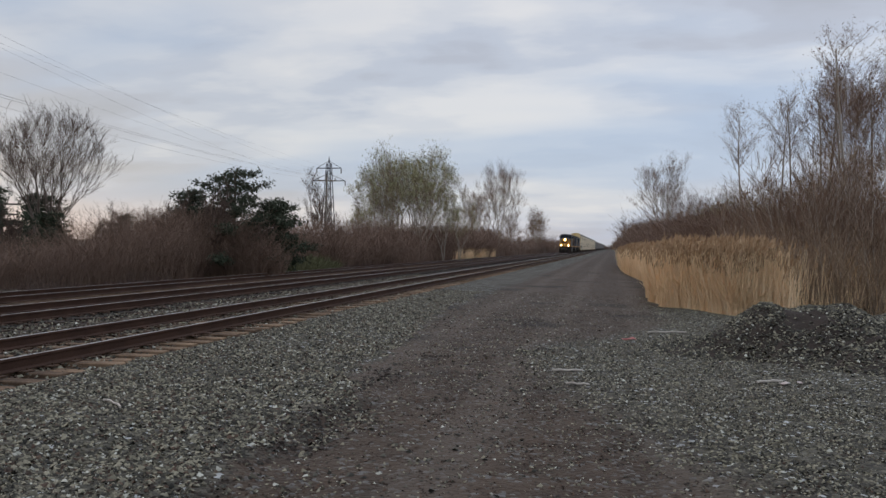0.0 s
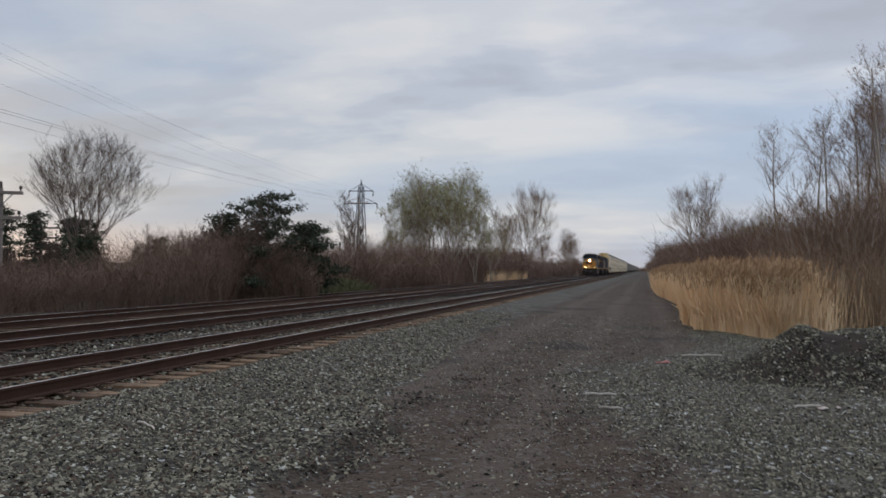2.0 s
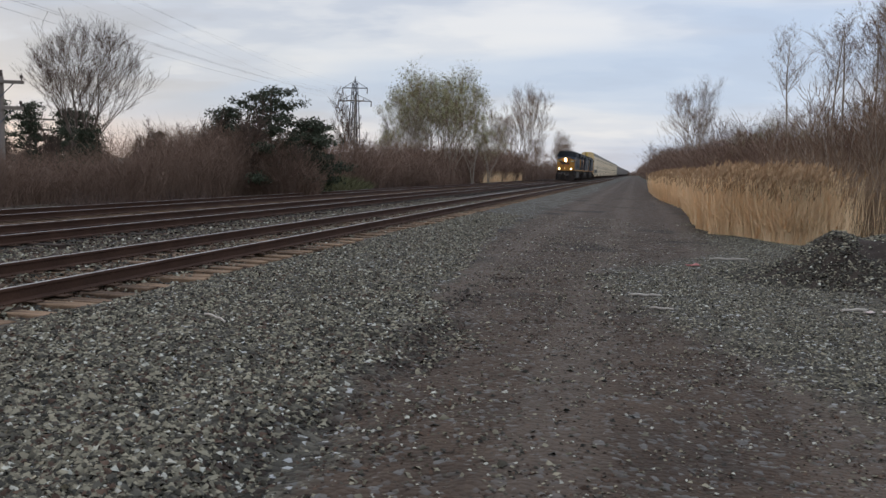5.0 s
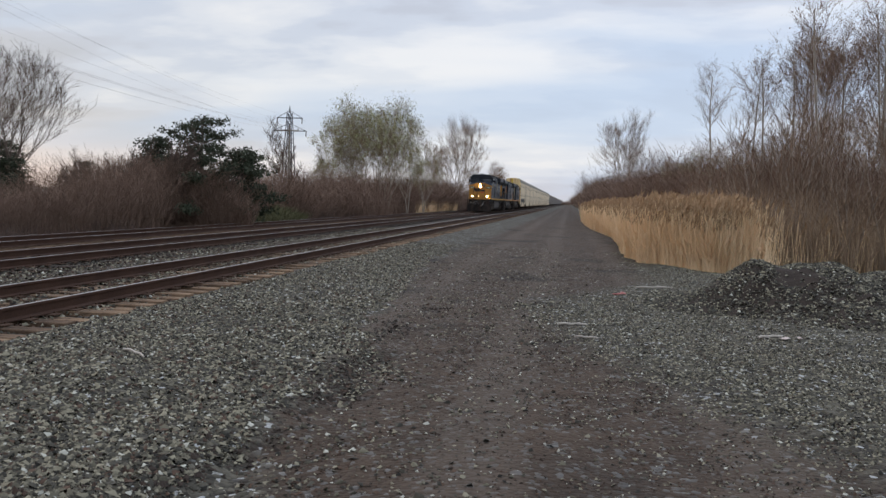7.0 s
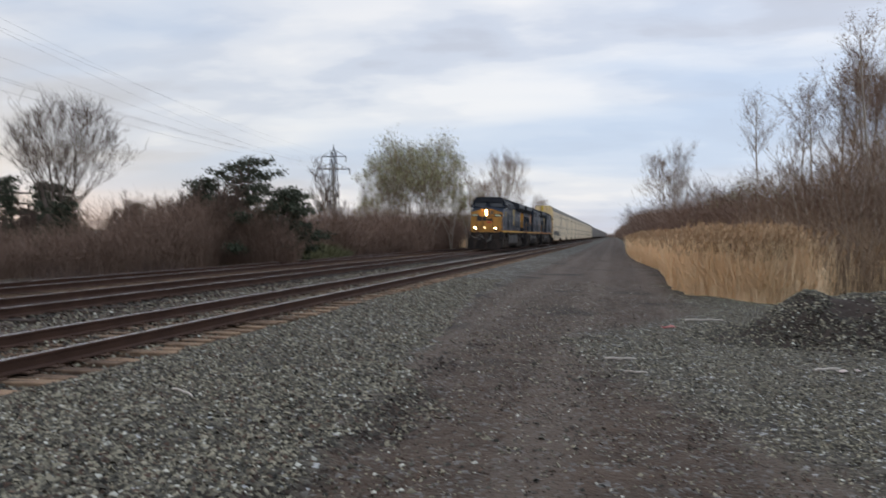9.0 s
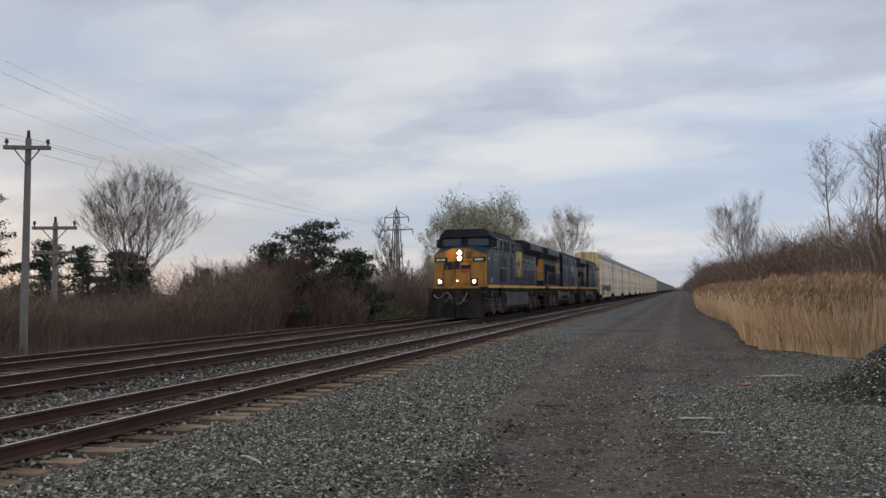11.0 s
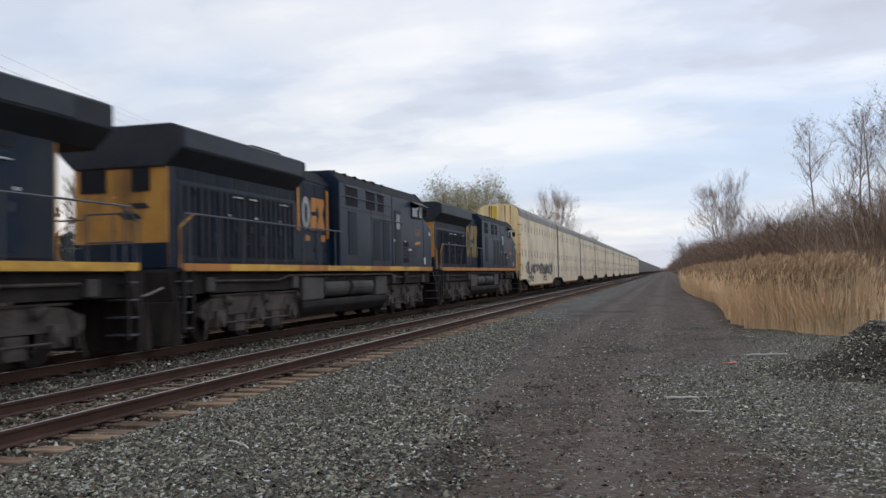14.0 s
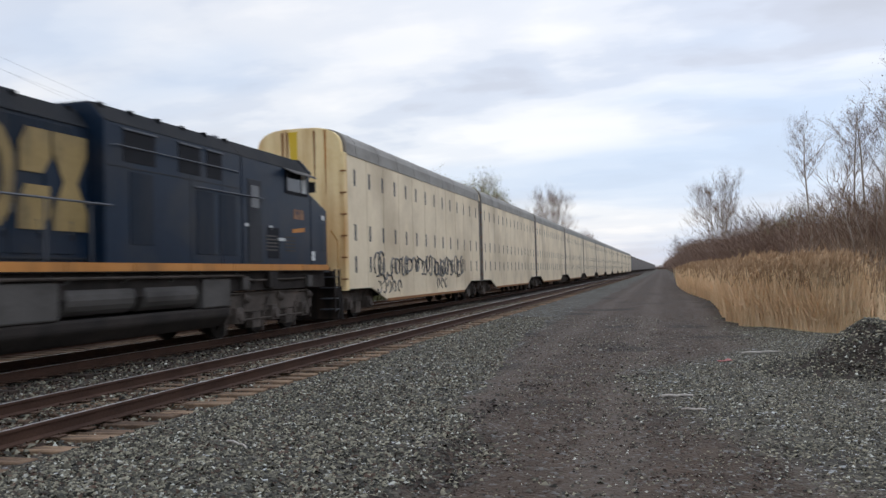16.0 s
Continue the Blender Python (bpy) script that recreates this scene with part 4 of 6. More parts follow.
    for s in (-1, 1):
        w = part("side_window_frame", box(B(), min(s * 1.503, s * 1.525), max(s * 1.503, s * 1.525), 1.55, 3.05, 3.72, 4.36), "dark", cab)
        # the front pane's reflection is put in as a pale colour
        part("side_window", box(B(), min(s * 1.527, s * 1.535), max(s * 1.527, s * 1.535), 1.62, 1.95, 3.80, 4.30), "pale", w, "window pane coloured pale as a reflection")
        part("side_window", box(B(), min(s * 1.527, s * 1.535), max(s * 1.527, s * 1.535), 2.05, 2.95, 3.80, 4.30), "glass", w)
        part("sunshade", prism(B(), [(s * 1.51, 4.36), (s * 1.82, 4.22), (s * 1.82, 4.25), (s * 1.51, 4.40)], 1.5, 3.1), "tank", cab)
        part("cab_mirror", box(B(), min(s * 1.55, s * 1.75), max(s * 1.55, s * 1.75), 1.45, 1.49, 3.85, 4.15), "black", cab)
        part("door_recess", box(B(), min(s * 1.502, s * 1.51), max(s * 1.502, s * 1.51), 3.5, 4.2, 1.95, 2.75), "dark", t)
        part("decal", box(B(), min(s * 1.503, s * 1.51), max(s * 1.503, s * 1.51), 1.0, 1.25, 1.92, 2.18), "pale", nose, "small pale notice")
        for k in range(3):
            part("decal", box(B(), min(s * 1.503, s * 1.51), max(s * 1.503, s * 1.51), 3.9 + k * 0.7, 4.05 + k * 0.7, 2.72, 2.80), "pale", t, "small pale notice")
        if not lead:
            for k in range(5):
                for ya in (2.4, 3.6):
                    part("louvre_slat", box(B(), min(s * 1.503, s * 1.515), max(s * 1.503, s * 1.515), ya, ya + 0.7, 2.15 + 0.09 * k, 2.19 + 0.09 * k), "tank", t)
            part("small_emblem", prism(B(), [(1.75, 2.72), (2.6, 2.66), (2.6, 2.76), (1.75, 2.84)], s * 1.503, s * 1.51, "x"), "orange", cab, "small orange emblem")
            part("road_number_bar", box(B(), min(s * 1.503, s * 1.51), max(s * 1.503, s * 1.51), 1.8, 2.5, 3.05, 3.32), "faded", cab, "faded number bar")
            part("cab_door", box(B(), min(s * 1.503, s * 1.516), max(s * 1.503, s * 1.516), 4.55, 5.3, 1.85, 3.9), "black", cab, "dark cab side door", bevel=0.006)
            part("door_pane", box(B(), min(s * 1.518, s * 1.524), max(s * 1.518, s * 1.524), 4.7, 5.15, 3.2, 3.75), "glass", cab)
            part("notice", box(B(), min(s * 1.503, s * 1.51), max(s * 1.503, s * 1.51), 3.1, 3.65, 2.42, 2.50), "pale", t, "pale notice strip")
    # wide electrical body behind the cab, its vents dark plates painted as shaded openings
    body = part("equipment_body", prism(B(), hull(1.49, 1.15, 1.70, 4.42, 4.78), cab_end + 0.02, body_end), "blue", t, bevel=0.03)
    for s in (-1, 1):
        for a, b in ((3.55, 4.1), (4.75, 5.5), (5.75, 6.3), (7.1, 7.8)) if lead else ((6.6, 7.3), (7.6, 8.5), (9.4, 10.5)):
            part("vent", box(B(), min(s * 1.492, s * 1.50), max(s * 1.492, s * 1.50), a, b, 3.72, 4.32), "dark", body, "dark plate for a vent's shaded opening")
            part("vent_lip", box(B(), min(s * 1.49, s * 1.53), max(s * 1.49, s * 1.53), a - 0.03, b + 0.03, 4.32, 4.36), "rail_grip", body)
        for yy in (4.5, 6.6, 8.0):
            part("panel_seam", box(B(), min(s * 1.49, s * 1.497), max(s * 1.49, s * 1.497), yy, yy + 0.02, 1.8, 4.40), "black", body)
        for yy, zz in ((cab_end + 0.35, 2.95), (cab_end + 1.4, 2.95), (body_end - 1.6, 3.1)):
            part("access_panel", box(B(), min(s * 1.492, s * 1.503), max(s * 1.492, s * 1.503), yy, yy + 0.8, zz - 0.95, zz + 0.45), "hood_grey", body, "greyed bolted access panel", bevel=0.005)
        part("sill_seam", box(B(), min(s * 1.49, s * 1.499), max(s * 1.49, s * 1.499), cab_end + 0.05, body_end - 0.05, 3.60, 3.625), "black", body)
        part("vent_rail", tube(B(), [(s * 1.50, cab_end + 0.2, 3.98), (s * 1.55, cab_end + 0.3, 4.0), (s * 1.55, body_end - 0.3, 4.0), (s * 1.50, body_end - 0.2, 3.98)], 0.014), "rail_grip", body)
        for k in range(6):
            yy = cab_end + 0.3 + k * (body_end - cab_end - 0.6) / 5
            part("lifting_lug", box(B(), min(s * 1.12, s * 1.24), max(s * 1.12, s * 1.24), yy - 0.06, yy + 0.06, 4.70, 4.805), "soot", body)
    sooty_roof(body, 1.49, 1.15, 4.42, 4.78, cab_end + 0.05, body_end - 0.02)
    sooty_roof(cab, 1.5, 1.12, 4.40, 4.80, 1.34, cab_end)
    for k in range(3):
        yy = body_end + 0.5 + 1.0 * k
        part("roof_hatch", box(B(), -0.62, 0.62, yy, yy + 0.75, 4.62, 4.69), "soot", t, bevel=0.02)
    # long hood
    hood = part("engine_hood", prism(B(), hull(1.18, 0.92, 1.70, 4.30, 4.62), body_end + 0.02, tail), "blue", t, bevel=0.03)
    sooty_roof(hood, 1.18, 0.92, 4.30, 4.62, body_end + 0.06, tail - 0.02)
    for s in (-1, 1):
        for k in range(7):
            yy = body_end + 0.3 + k * (tail - body_end - 0.6) / 6
            part("lifting_lug", box(B(), min(s * 0.90, s * 1.0), max(s * 0.90, s * 1.0), yy - 0.05, yy + 0.05, 4.56, 4.645), "soot", hood)
        if not lead:
            yy = rad0 + 0.2
            while yy < tail - 0.4:
                part("screen_rib", box(B(), min(s * 1.20, s * 1.235), max(s * 1.20, s * 1.235), yy, yy + 0.05, 1.98, 3.5), "hood_grey", hood)
                yy += 0.30
        yy = body_end + 0.5
        while yy < tail - 0.95:
            part("hood_door", box(B(), min(s * 1.183, s * 1.20), max(s * 1.183, s * 1.20), yy, yy + 0.78, 1.95, 3.55), "black" if not lead and yy > rad0 - 0.3 else "blue", hood, bevel=0.006)
            part("door_latch", box(B(), min(s * 1.20, s * 1.215), max(s * 1.20, s * 1.215), yy + 0.68, yy + 0.73, 2.6, 2.75), "rail_grip", hood)
            yy += 0.86
        yy = body_end + 0.5
        while yy < tail - 0.95:
            part("upper_panel", box(B(), min(s * 1.183, s * 1.193), max(s * 1.183, s * 1.193), yy + 0.03, yy + 0.80, 3.62, 4.20), "hood_grey", hood, "greyed hood panel", bevel=0.006)
            for z in (2.2, 3.3):
                part("hinge", box(B(), min(s * 1.20, s * 1.222), max(s * 1.20, s * 1.222), yy + 0.02, yy + 0.07, z, z + 0.14), "black", hood)
            yy += 0.86
        # grab irons by the radiators, their white highlights painted as pale colour
        for yy in (rad0 + 0.6, rad0 + 2.5, rad0 + 3.3):
            part("grab_iron", tube(B(), [(s * 1.20, yy, 3.42), (s * 1.25, yy + 0.02, 3.42), (s * 1.25, yy + 0.38, 3.42), (s * 1.20, yy + 0.40, 3.42)], 0.018), "pale", hood, "grab iron coloured pale as a highlight")
        for z in (1.86, 4.26):
            part("hood_rail", box(B(), min(s * 1.183, s * 1.21), max(s * 1.183, s * 1.21), body_end + 0.1, tail - 0.2, z, z + 0.035), "black", hood)
        for k in range(3):
            part("decal", box(B(), min(s * 1.203, s * 1.21), max(s * 1.203, s * 1.21), rad0 + 1.0 + 1.4 * k, rad0 + 1.12 + 1.4 * k, 2.94, 3.0), "pale", hood, "small pale notice")
    # radiator wings over the hood's end
    wing = [(-1.16, 3.85), (1.16, 3.85), (1.56, 4.22), (1.56, 4.66), (1.3, 4.76), (-1.3, 4.76), (-1.56, 4.66), (-1.56, 4.22)]
    rad = part("radiator_housing", prism(B(), wing, rad0, tail + (1.15 if lead else 0.12)), "black", t, "overhanging black radiator housing", bevel=0.03)
    for s in (-1, 1):
        part("radiator_grille", box(B(), min(s * 1.562, s * 1.575), max(s * 1.562, s * 1.575), rad0 + 0.3, tail, 4.26, 4.62), "wing", rad, "grey radiator side panel")
    part("radiator_top", box(B(), -1.0, 1.0, rad0 + 0.5, rad0 + 2.2, 4.76, 4.90), "black", rad)
    # hood end face with lights and small windows
    end = part("hood_end", box(B(), -1.16, 1.16, tail + 0.005, tail + 0.07, 1.72, 4.1), "yellow", t, "yellow hood end panel", bevel=0.01)
    part("hood_end_base", box(B(), -1.18, 1.18, tail + 0.072, tail + 0.10, 1.72, 2.25), "blue", end)
    for a, b in ((-0.75, -0.30), (0.35, 1.0)):
        part("end_window", box(B(), a, b, tail + 0.072, tail + 0.10, 3.35, 3.88), "dark", end, "dark square opening")
    if not lead:
        for a, b, z in ((-0.75, -0.25, 2.98), (-0.55, 0.05, 2.76)):
            part("end_emblem", prism(B(), [(a, z), (b - 0.12, z), (b, z + 0.12), (a + 0.12, z + 0.12)], tail + 0.072, tail + 0.08), "black", end, "worn dark emblem bar")
    part("end_grab_iron", tube(B(), [(0.1, tail + 0.09, 2.5), (0.1, tail + 0.19, 2.55), (0.1, tail + 0.19, 3.2), (0.1, tail + 0.09, 3.25)], 0.02), "orange", end)
    if lead:
        for z in (2.2, 2.75):
            part("end_rail", tube(B(), [(-1.45, deck - 0.06, z), (-0.4, deck - 0.06, z), (-0.3, deck - 0.06, z - 0.1), (0.3, deck - 0.06, z - 0.1), (0.4, deck - 0.06, z), (1.45, deck - 0.06, z)], 0.02), "rail_grip", t)
        for x in (-1.0, -0.4, 0.4, 1.0):
            part("end_post", rod(B(), (x, deck - 0.06, 1.7), (x, deck - 0.06, 2.76), 0.02, 0.02, 6), "rail_grip", t)
    # roof gear
    part("exhaust_pipe", box(B(), -0.35, 0.35, 12.0, 12.8, 4.60, 4.86), "black", t, bevel=0.03)
    bm = rod(B(), (-0.3, 5.3, 4.78), (-0.3, 5.3, 4.96), 0.05, 0.05, 8)
    for k in (-0.16, 0.0, 0.16):
        rod(bm, (-0.3 + k, 5.45, 4.95), (-0.3 + k, 5.0, 4.97), 0.05, 0.10, 10)
    part("horn", bm, "rail_grip", t)
    for k in range(5):
        part("antenna", rod(B(), (0.5 - 0.25 * k, 2.1 + 0.2 * k, 4.78), (0.5 - 0.25 * k, 2.1 + 0.2 * k, 4.92), 0.07, 0.05, 8), "pale", cab)
    part("dynamic_brake_vent", box(B(), -0.85, 0.85, 8.5, 9.3, 4.60, 4.74), "black", t, bevel=0.02)
    # handrails
    for s in (-1, 1):
        part("handrail", tube(B(), [(s * 1.49, body_end - 0.2, 2.86), (s * 1.49, deck - 0.2, 2.86), (s * 1.49, deck - 0.05, 1.7)], 0.022), "rail_grip", t)
        part("handrail", tube(B(), [(s * 1.535, 4.4, 3.42), (s * 1.56, 4.5, 3.46), (s * 1.56, 7.9, 3.46)], 0.016), "rail_grip", t)
        for k in range(8):
            yy = body_end + 0.4 + k * (deck - body_end - 0.8) / 7
            part("stanchion", rod(B(), (s * 1.49, yy, 1.7), (s * 1.49, yy, 2.87), 0.022, 0.022, 6), "rail_grip", t)
        for k in range(9):
            yy = body_end + 0.62 + k * 0.86
            if yy < tail - 1.0:
                part("door_handle", tube(B(), [(s * 1.20, yy, 2.30), (s * 1.235, yy, 2.31), (s * 1.235, yy, 2.52), (s * 1.20, yy, 2.53)], 0.012), "rail_grip", t)
        part("nose_grab", tube(B(), [(s * 1.50, 0.35, 2.2), (s * 1.56, 0.35, 2.22), (s * 1.56, 0.35, 3.0), (s * 1.50, 0.35, 3.02)], 0.016), "rail_grip", t)
        part("sand_filler", box(B(), min(s * 1.503, s * 1.53), max(s * 1.503, s * 1.53), 0.25, 0.45, 3.12, 3.26), "pale", t, "small pale filler cap", bevel=0.01)
        part("drop_step", box(B(), min(s * 1.36, s * 1.53), max(s * 1.36, s * 1.53), 3.65, 4.15, 1.20, 1.62), "under", t, bevel=0.02)
        for k in range(5):
            part("conduit", tube(B(), [(s * 1.36, 5.7 + 1.7 * k, 1.60), (s * 1.41, 5.7 + 1.7 * k, 1.52), (s * 1.41, 6.9 + 1.7 * k, 1.50), (s * 1.36, 7.0 + 1.7 * k, 1.42)], 0.02), "hose", t)
    # fuel tank and air reservoirs
    tank_prof = [(-1.40, 0.60), (-1.15, 0.34), (1.15, 0.34), (1.40, 0.60), (1.40, 1.42), (-1.40, 1.42)]
    if lead:
        part("fuel_tank", prism(B(), tank_prof, 5.9, 13.6), "tank", t, "grey brown dusty fuel tank", bevel=0.05)
    else:
        part("fuel_tank", prism(B(), [(-1.40, 0.60), (-1.15, 0.34), (1.15, 0.34), (1.40, 0.60), (1.40, 0.80), (-1.40, 0.80)], 6.1, 13.9), "under", t, "grimy fuel tank", bevel=0.05)
        part("fuel_tank_end", box(B(), -1.42, 1.42, 6.1, 7.4, 0.80, 1.46), "tank", t, bevel=0.04)
        part("fuel_tank_end", box(B(), -1.42, 1.42, 12.3, 13.9, 0.80, 1.46), "tank", t, bevel=0.04)
        for s in (-1, 1):
            for a in (7.6, 10.0):
                part("air_reservoir", rod(B(), (s * 1.13, a, 1.13), (s * 1.13, a + 2.1, 1.13), 0.29, 0.29, 18), "tank", t, "grey cylindrical air reservoir", bevel=0.06)
    for s in (-1, 1):
        part("air_pipe", tube(B(), [(s * 1.40, 1.6, 1.42), (s * 1.42, 5.0, 1.40), (s * 1.46, 5.6, 1.52), (s * 1.46, deck - 5.6, 1.52), (s * 1.42, deck - 5.0, 1.40), (s * 1.40, deck - 1.6, 1.42)], 0.03), "truck", t, "dusty air pipe")
        for a in (1.1, 5.2, deck - 6.2, deck - 1.5):
            part("valve_box", box(B(), min(s * 1.355, s * 1.47), max(s * 1.355, s * 1.47), a, a + 0.35, 1.18, 1.50), "tank", t, bevel=0.02)
    bogie(t, 3.5, 3, wheels)
    bogie(t, rear_truck, 3, wheels)
    for s in (-1, 1):
        part("step_light", rod(B(), (s * 1.36, 1.4, 1.36), (s * 1.40, 1.4, 1.36), 0.045, 0.045, 10), "amber" if lead else "glass", t)
    if variant == "lead":
        shape_mark(t, body_end + 0.15, 12.2, 2.36, 3.98, 1.222, "logo", True)
        for s in (1, -1):
            text_part("5217", 0.62, "logo", cab, (s * 1.51, 1.72 if s > 0 else 3.4, 3.10), (radians(90), 0, radians(90 * s)), "faded yellow road number")
    elif variant == "boxed":
        emblem(t, 11.4, 13.8, 2.45, 4.1, 1.222, "orange", True, [(0.0, 0.07, 0.1, 1), (0.93, 1.0, 0.2, 1), (0.12, 0.26, 0.04, 0.16), (0.62, 0.76, 0.04, 0.14)])
        shape_mark(t, 11.75, 13.45, 2.85, 3.80, 1.222, "orange", True, "logo_pale")
    else:
        shape_mark(t, 11.25, 14.1, 2.35, 4.05, 1.222, "logo_worn", True)
    return t, wheels


def sooty_roof(parent, half, top_half, z_side, z_top, y0, y1):
    """Soot-blackened roof sheet folded over the sloping shoulders."""
    e = 0.008
    prof = [(-half - e, z_side), (-top_half - e, z_top + e), (top_half + e, z_top + e), (half + e, z_side), (half - 0.03, z_side), (top_half - 0.03, z_top - 0.03), (-top_half + 0.03, z_top - 0.03), (-half + 0.03, z_side)]
    part("roof_sheet", prism(B(), prof, y0, y1), "soot", parent, "soot-blackened roof sheet")


def rack_arch(half, rise, n):
    """The car's end outline above its sides: flat on top with well rounded shoulders."""
    put = lambda a: (half * math.copysign(abs(math.cos(a)) ** 0.62, math.cos(a)), 5.46 + rise * max(math.sin(a), 0.0) ** 0.62)
    return [put(math.pi * i / n) for i in range(n + 1)]


def rack_car(first):
    """One covered car of the rack train: flat deck, tall perforated sides, rounded roof, doors at its ends."""
    L = 21.7
    t = thing("auto_rack_car", "cream covered vehicle rack car with perforated sides", "freight car", "rack cars of the train")
    t.scale = (1, 1, 1.015)
    wheels = []
    side = [(0.0, 1.05), (2.6, 1.05), (4.4, 0.55), (L - 4.4, 0.55), (L - 2.6, 1.05), (L, 1.05), (L, 5.46), (0.0, 5.46)]
    for s in (-1, 1):
        w = part("side_wall", prism(B(), side, s * 1.52, s * 1.58, "x"), "rack", t, "cream steel side wall with slots")
        for zz in (4.75, 2.92, 1.85):
            for k in range(14):
                y = 1.0 + k * 1.51
                # flat plate on the wall, its dark colour stands for shade in the opening
                part("slot", box(B(), min(s * 1.581, s * 1.587), max(s * 1.581, s * 1.587), y - 0.085, y + 0.085, zz - 0.27, zz + 0.27), "spray_slot", w, "narrow dark plate for a slot's shade")
                part("slot_lip", box(B(), min(s * 1.581, s * 1.60), max(s * 1.581, s * 1.60), y - 0.11, y + 0.11, zz + 0.27, zz + 0.30), "rack", w)
        for k in range(12):
            y = 0.3 + k * 1.92
            part("side_post", box(B(), min(s * 1.581, s * 1.60), max(s * 1.581, s * 1.588), y - 0.015, y + 0.015, 1.12 if k in (0, 1, 10, 11) else 0.62, 5.44), "rack", w)
        part("side_sill", box(B(), min(s * 1.581, s * 1.62), max(s * 1.581, s * 1.62), 4.4, L - 4.4, 0.52, 0.62), "rust", w, "rusty lower sill")
    roof = rack_arch(1.60, 0.92, 12)
    part("roof", prism(B(), roof, 0.25, L - 0.05), "rack_roof", t, "grey rounded corrugated roof")
    for k in range(9):
        y = 1.2 + k * 2.4
        arc = rack_arch(1.608, 0.926, 12)
        part("roof_rib", prism(B(), arc, y, y + 0.04), "rack_roof", t)
    for e in (0, 1):
        y0, y1 = (0.0, 0.22) if e == 0 else (L - 0.22, L)
        prof = [(-1.50, 1.15), (1.50, 1.15), (1.50, 5.46)] + rack_arch(1.50, 0.90, 12)[1:-1] + [(-1.50, 5.46)]
        d = part("end_door", prism(B(), prof, y0, y1), "rack_end", t, "buff end door with rust stains", bevel=0.02)
        ya, yb = (-0.012, -0.002) if e == 0 else (L + 0.002, L + 0.012)
        for a, b, m, lab in ((-0.35, -0.02, "stripe", "bright yellow streak"), (-0.62, -0.52, "rust", "rust streak"), (-0.45, -0.36, "rust", "rust streak"), (0.52, 0.60, "rust", "rust streak"), (0.90, 0.98, "orange", "orange stain")):
            part("streak", prism(B(), [(a, 6.24), (b, 6.24), (b - 0.2 * (b - a), 4.9 - 0.5 * math.sin(31 * a)), ((a + b) / 2, 4.2 - 0.7 * math.sin(31 * a)), (a + 0.3 * (b - a), 4.8)], ya, yb), m, d, lab)
        for a in (0.0,):
            part("door_rib", box(B(), a - 0.03, a + 0.03, ya * 3 if e == 0 else y1, y0 if e == 0 else L + 0.05, 1.2, 6.2), "rack_end", d)
        for s in (-1, 1):
            # posts at the joints coloured dark brown for the shade of the car gaps
            post = part("corner_post", box(B(), min(s * 1.44, s * 1.60), max(s * 1.44, s * 1.60), y0 - 0.05, y1 + 0.05, 1.0, 5.5), "rack_end" if e == 0 and first else "carbrown", t, bevel=0.01)
            for k in range(6 if e == 0 else 0):
                part("ladder_rung", box(B(), min(s * 1.47, s * 1.68), max(s * 1.47, s * 1.68), -0.10, -0.06, 1.35 + 0.7 * k, 1.40 + 0.7 * k), "rust", post)
    part("floor_frame", box(B(), -1.45, 1.45, 0.1, L - 0.1, 0.98, 1.14), "under", t)
    part("centre_sill", box(B(), -0.35, 0.35, -0.35, L + 0.35, 0.66, 0.99), "under", t)
    bogie(t, 1.9, 2, wheels)
    bogie(t, L - 1.9, 2, wheels)
    if first:
        # sprayed scrawl, as rings and strokes too worn to read
        lcg = random.Random(5)
        x = 1.592
        for k in range(30):
            y, z = 3.2 + k * 0.47 + lcg.uniform(-0.1, 0.1), 1.80 + lcg.uniform(-0.12, 0.12)
            r, h = lcg.uniform(0.22, 0.42), lcg.uniform(0.25, 0.45)
            a0 = lcg.uniform(0, 6)
            n = lcg.choice([6, 8, 10])
            pts = [(x, y + r * math.cos(a0 + i * 0.65), z + h * math.sin(a0 + i * 0.65)) for i in range(n)]
            part("spray_stroke", tube(B(), pts, lcg.uniform(0.03, 0.055), 4), "spray_slot" if k % 3 == 0 else "scrawl", t, "worn dark sprayed stroke")
        for y in (3.4, 4.0, 4.6, 5.2, 5.9, 12.0, 12.7, 13.4):
            pts = [(x, y + 0.22 * math.cos(i * 0.8 + y), 1.05 + 0.22 * math.sin(i * 0.8 + y)) for i in range(7)]
            part("spray_stroke", tube(B(), pts, 0.03, 4), "scrawl", t, "worn dark sprayed stroke")
    return t, wheels


def far_car(mat, label, high):
    """A closed freight car far down the train."""
    t = thing("freight_car", label, "freight car", "freight cars of the train")
    wheels = []
    L = 21.7
    part("body", prism(B(), hull(1.5, 1.2, 1.0, high - 0.25, high), 0.3, L - 0.3), mat, t, bevel=0.04)
    part("roof_walk", box(B(), -1.1, 1.1, 0.5, L - 0.5, high, high + 0.06), "pale" if high < 5.5 else "rack_roof", t, "pale roof panels")
    part("centre_sill", box(B(), -0.35, 0.35, -0.35, L + 0.35, 0.66, 1.0), "under", t)
    bogie(t, 2.2, 2, wheels)
    bogie(t, L - 2.2, 2, wheels)
    return t, wheels


train = []      # thing, place behind the nose, turned round, wheelsets that are seen turning
lead_loco, lead_wheels = locomotive("dark blue and yellow lead locomotive with lit headlights", "lead")
train.append((lead_loco, 0.0, 0, lead_wheels))
mid_loco, mid_wheels = locomotive("dark blue locomotive with orange boxed emblem, running tail first", "boxed")
train.append((mid_loco, 42.4, 180, mid_wheels))
rear_loco, rear_wheels = locomotive("dark blue locomotive with large yellow emblem, running tail first", "plain")
train.append((rear_loco, 64.6, 180, rear_wheels))
RACK0, PITCH = 66.0, 22.1
lead_rack, rack_wheels = rack_car(True)
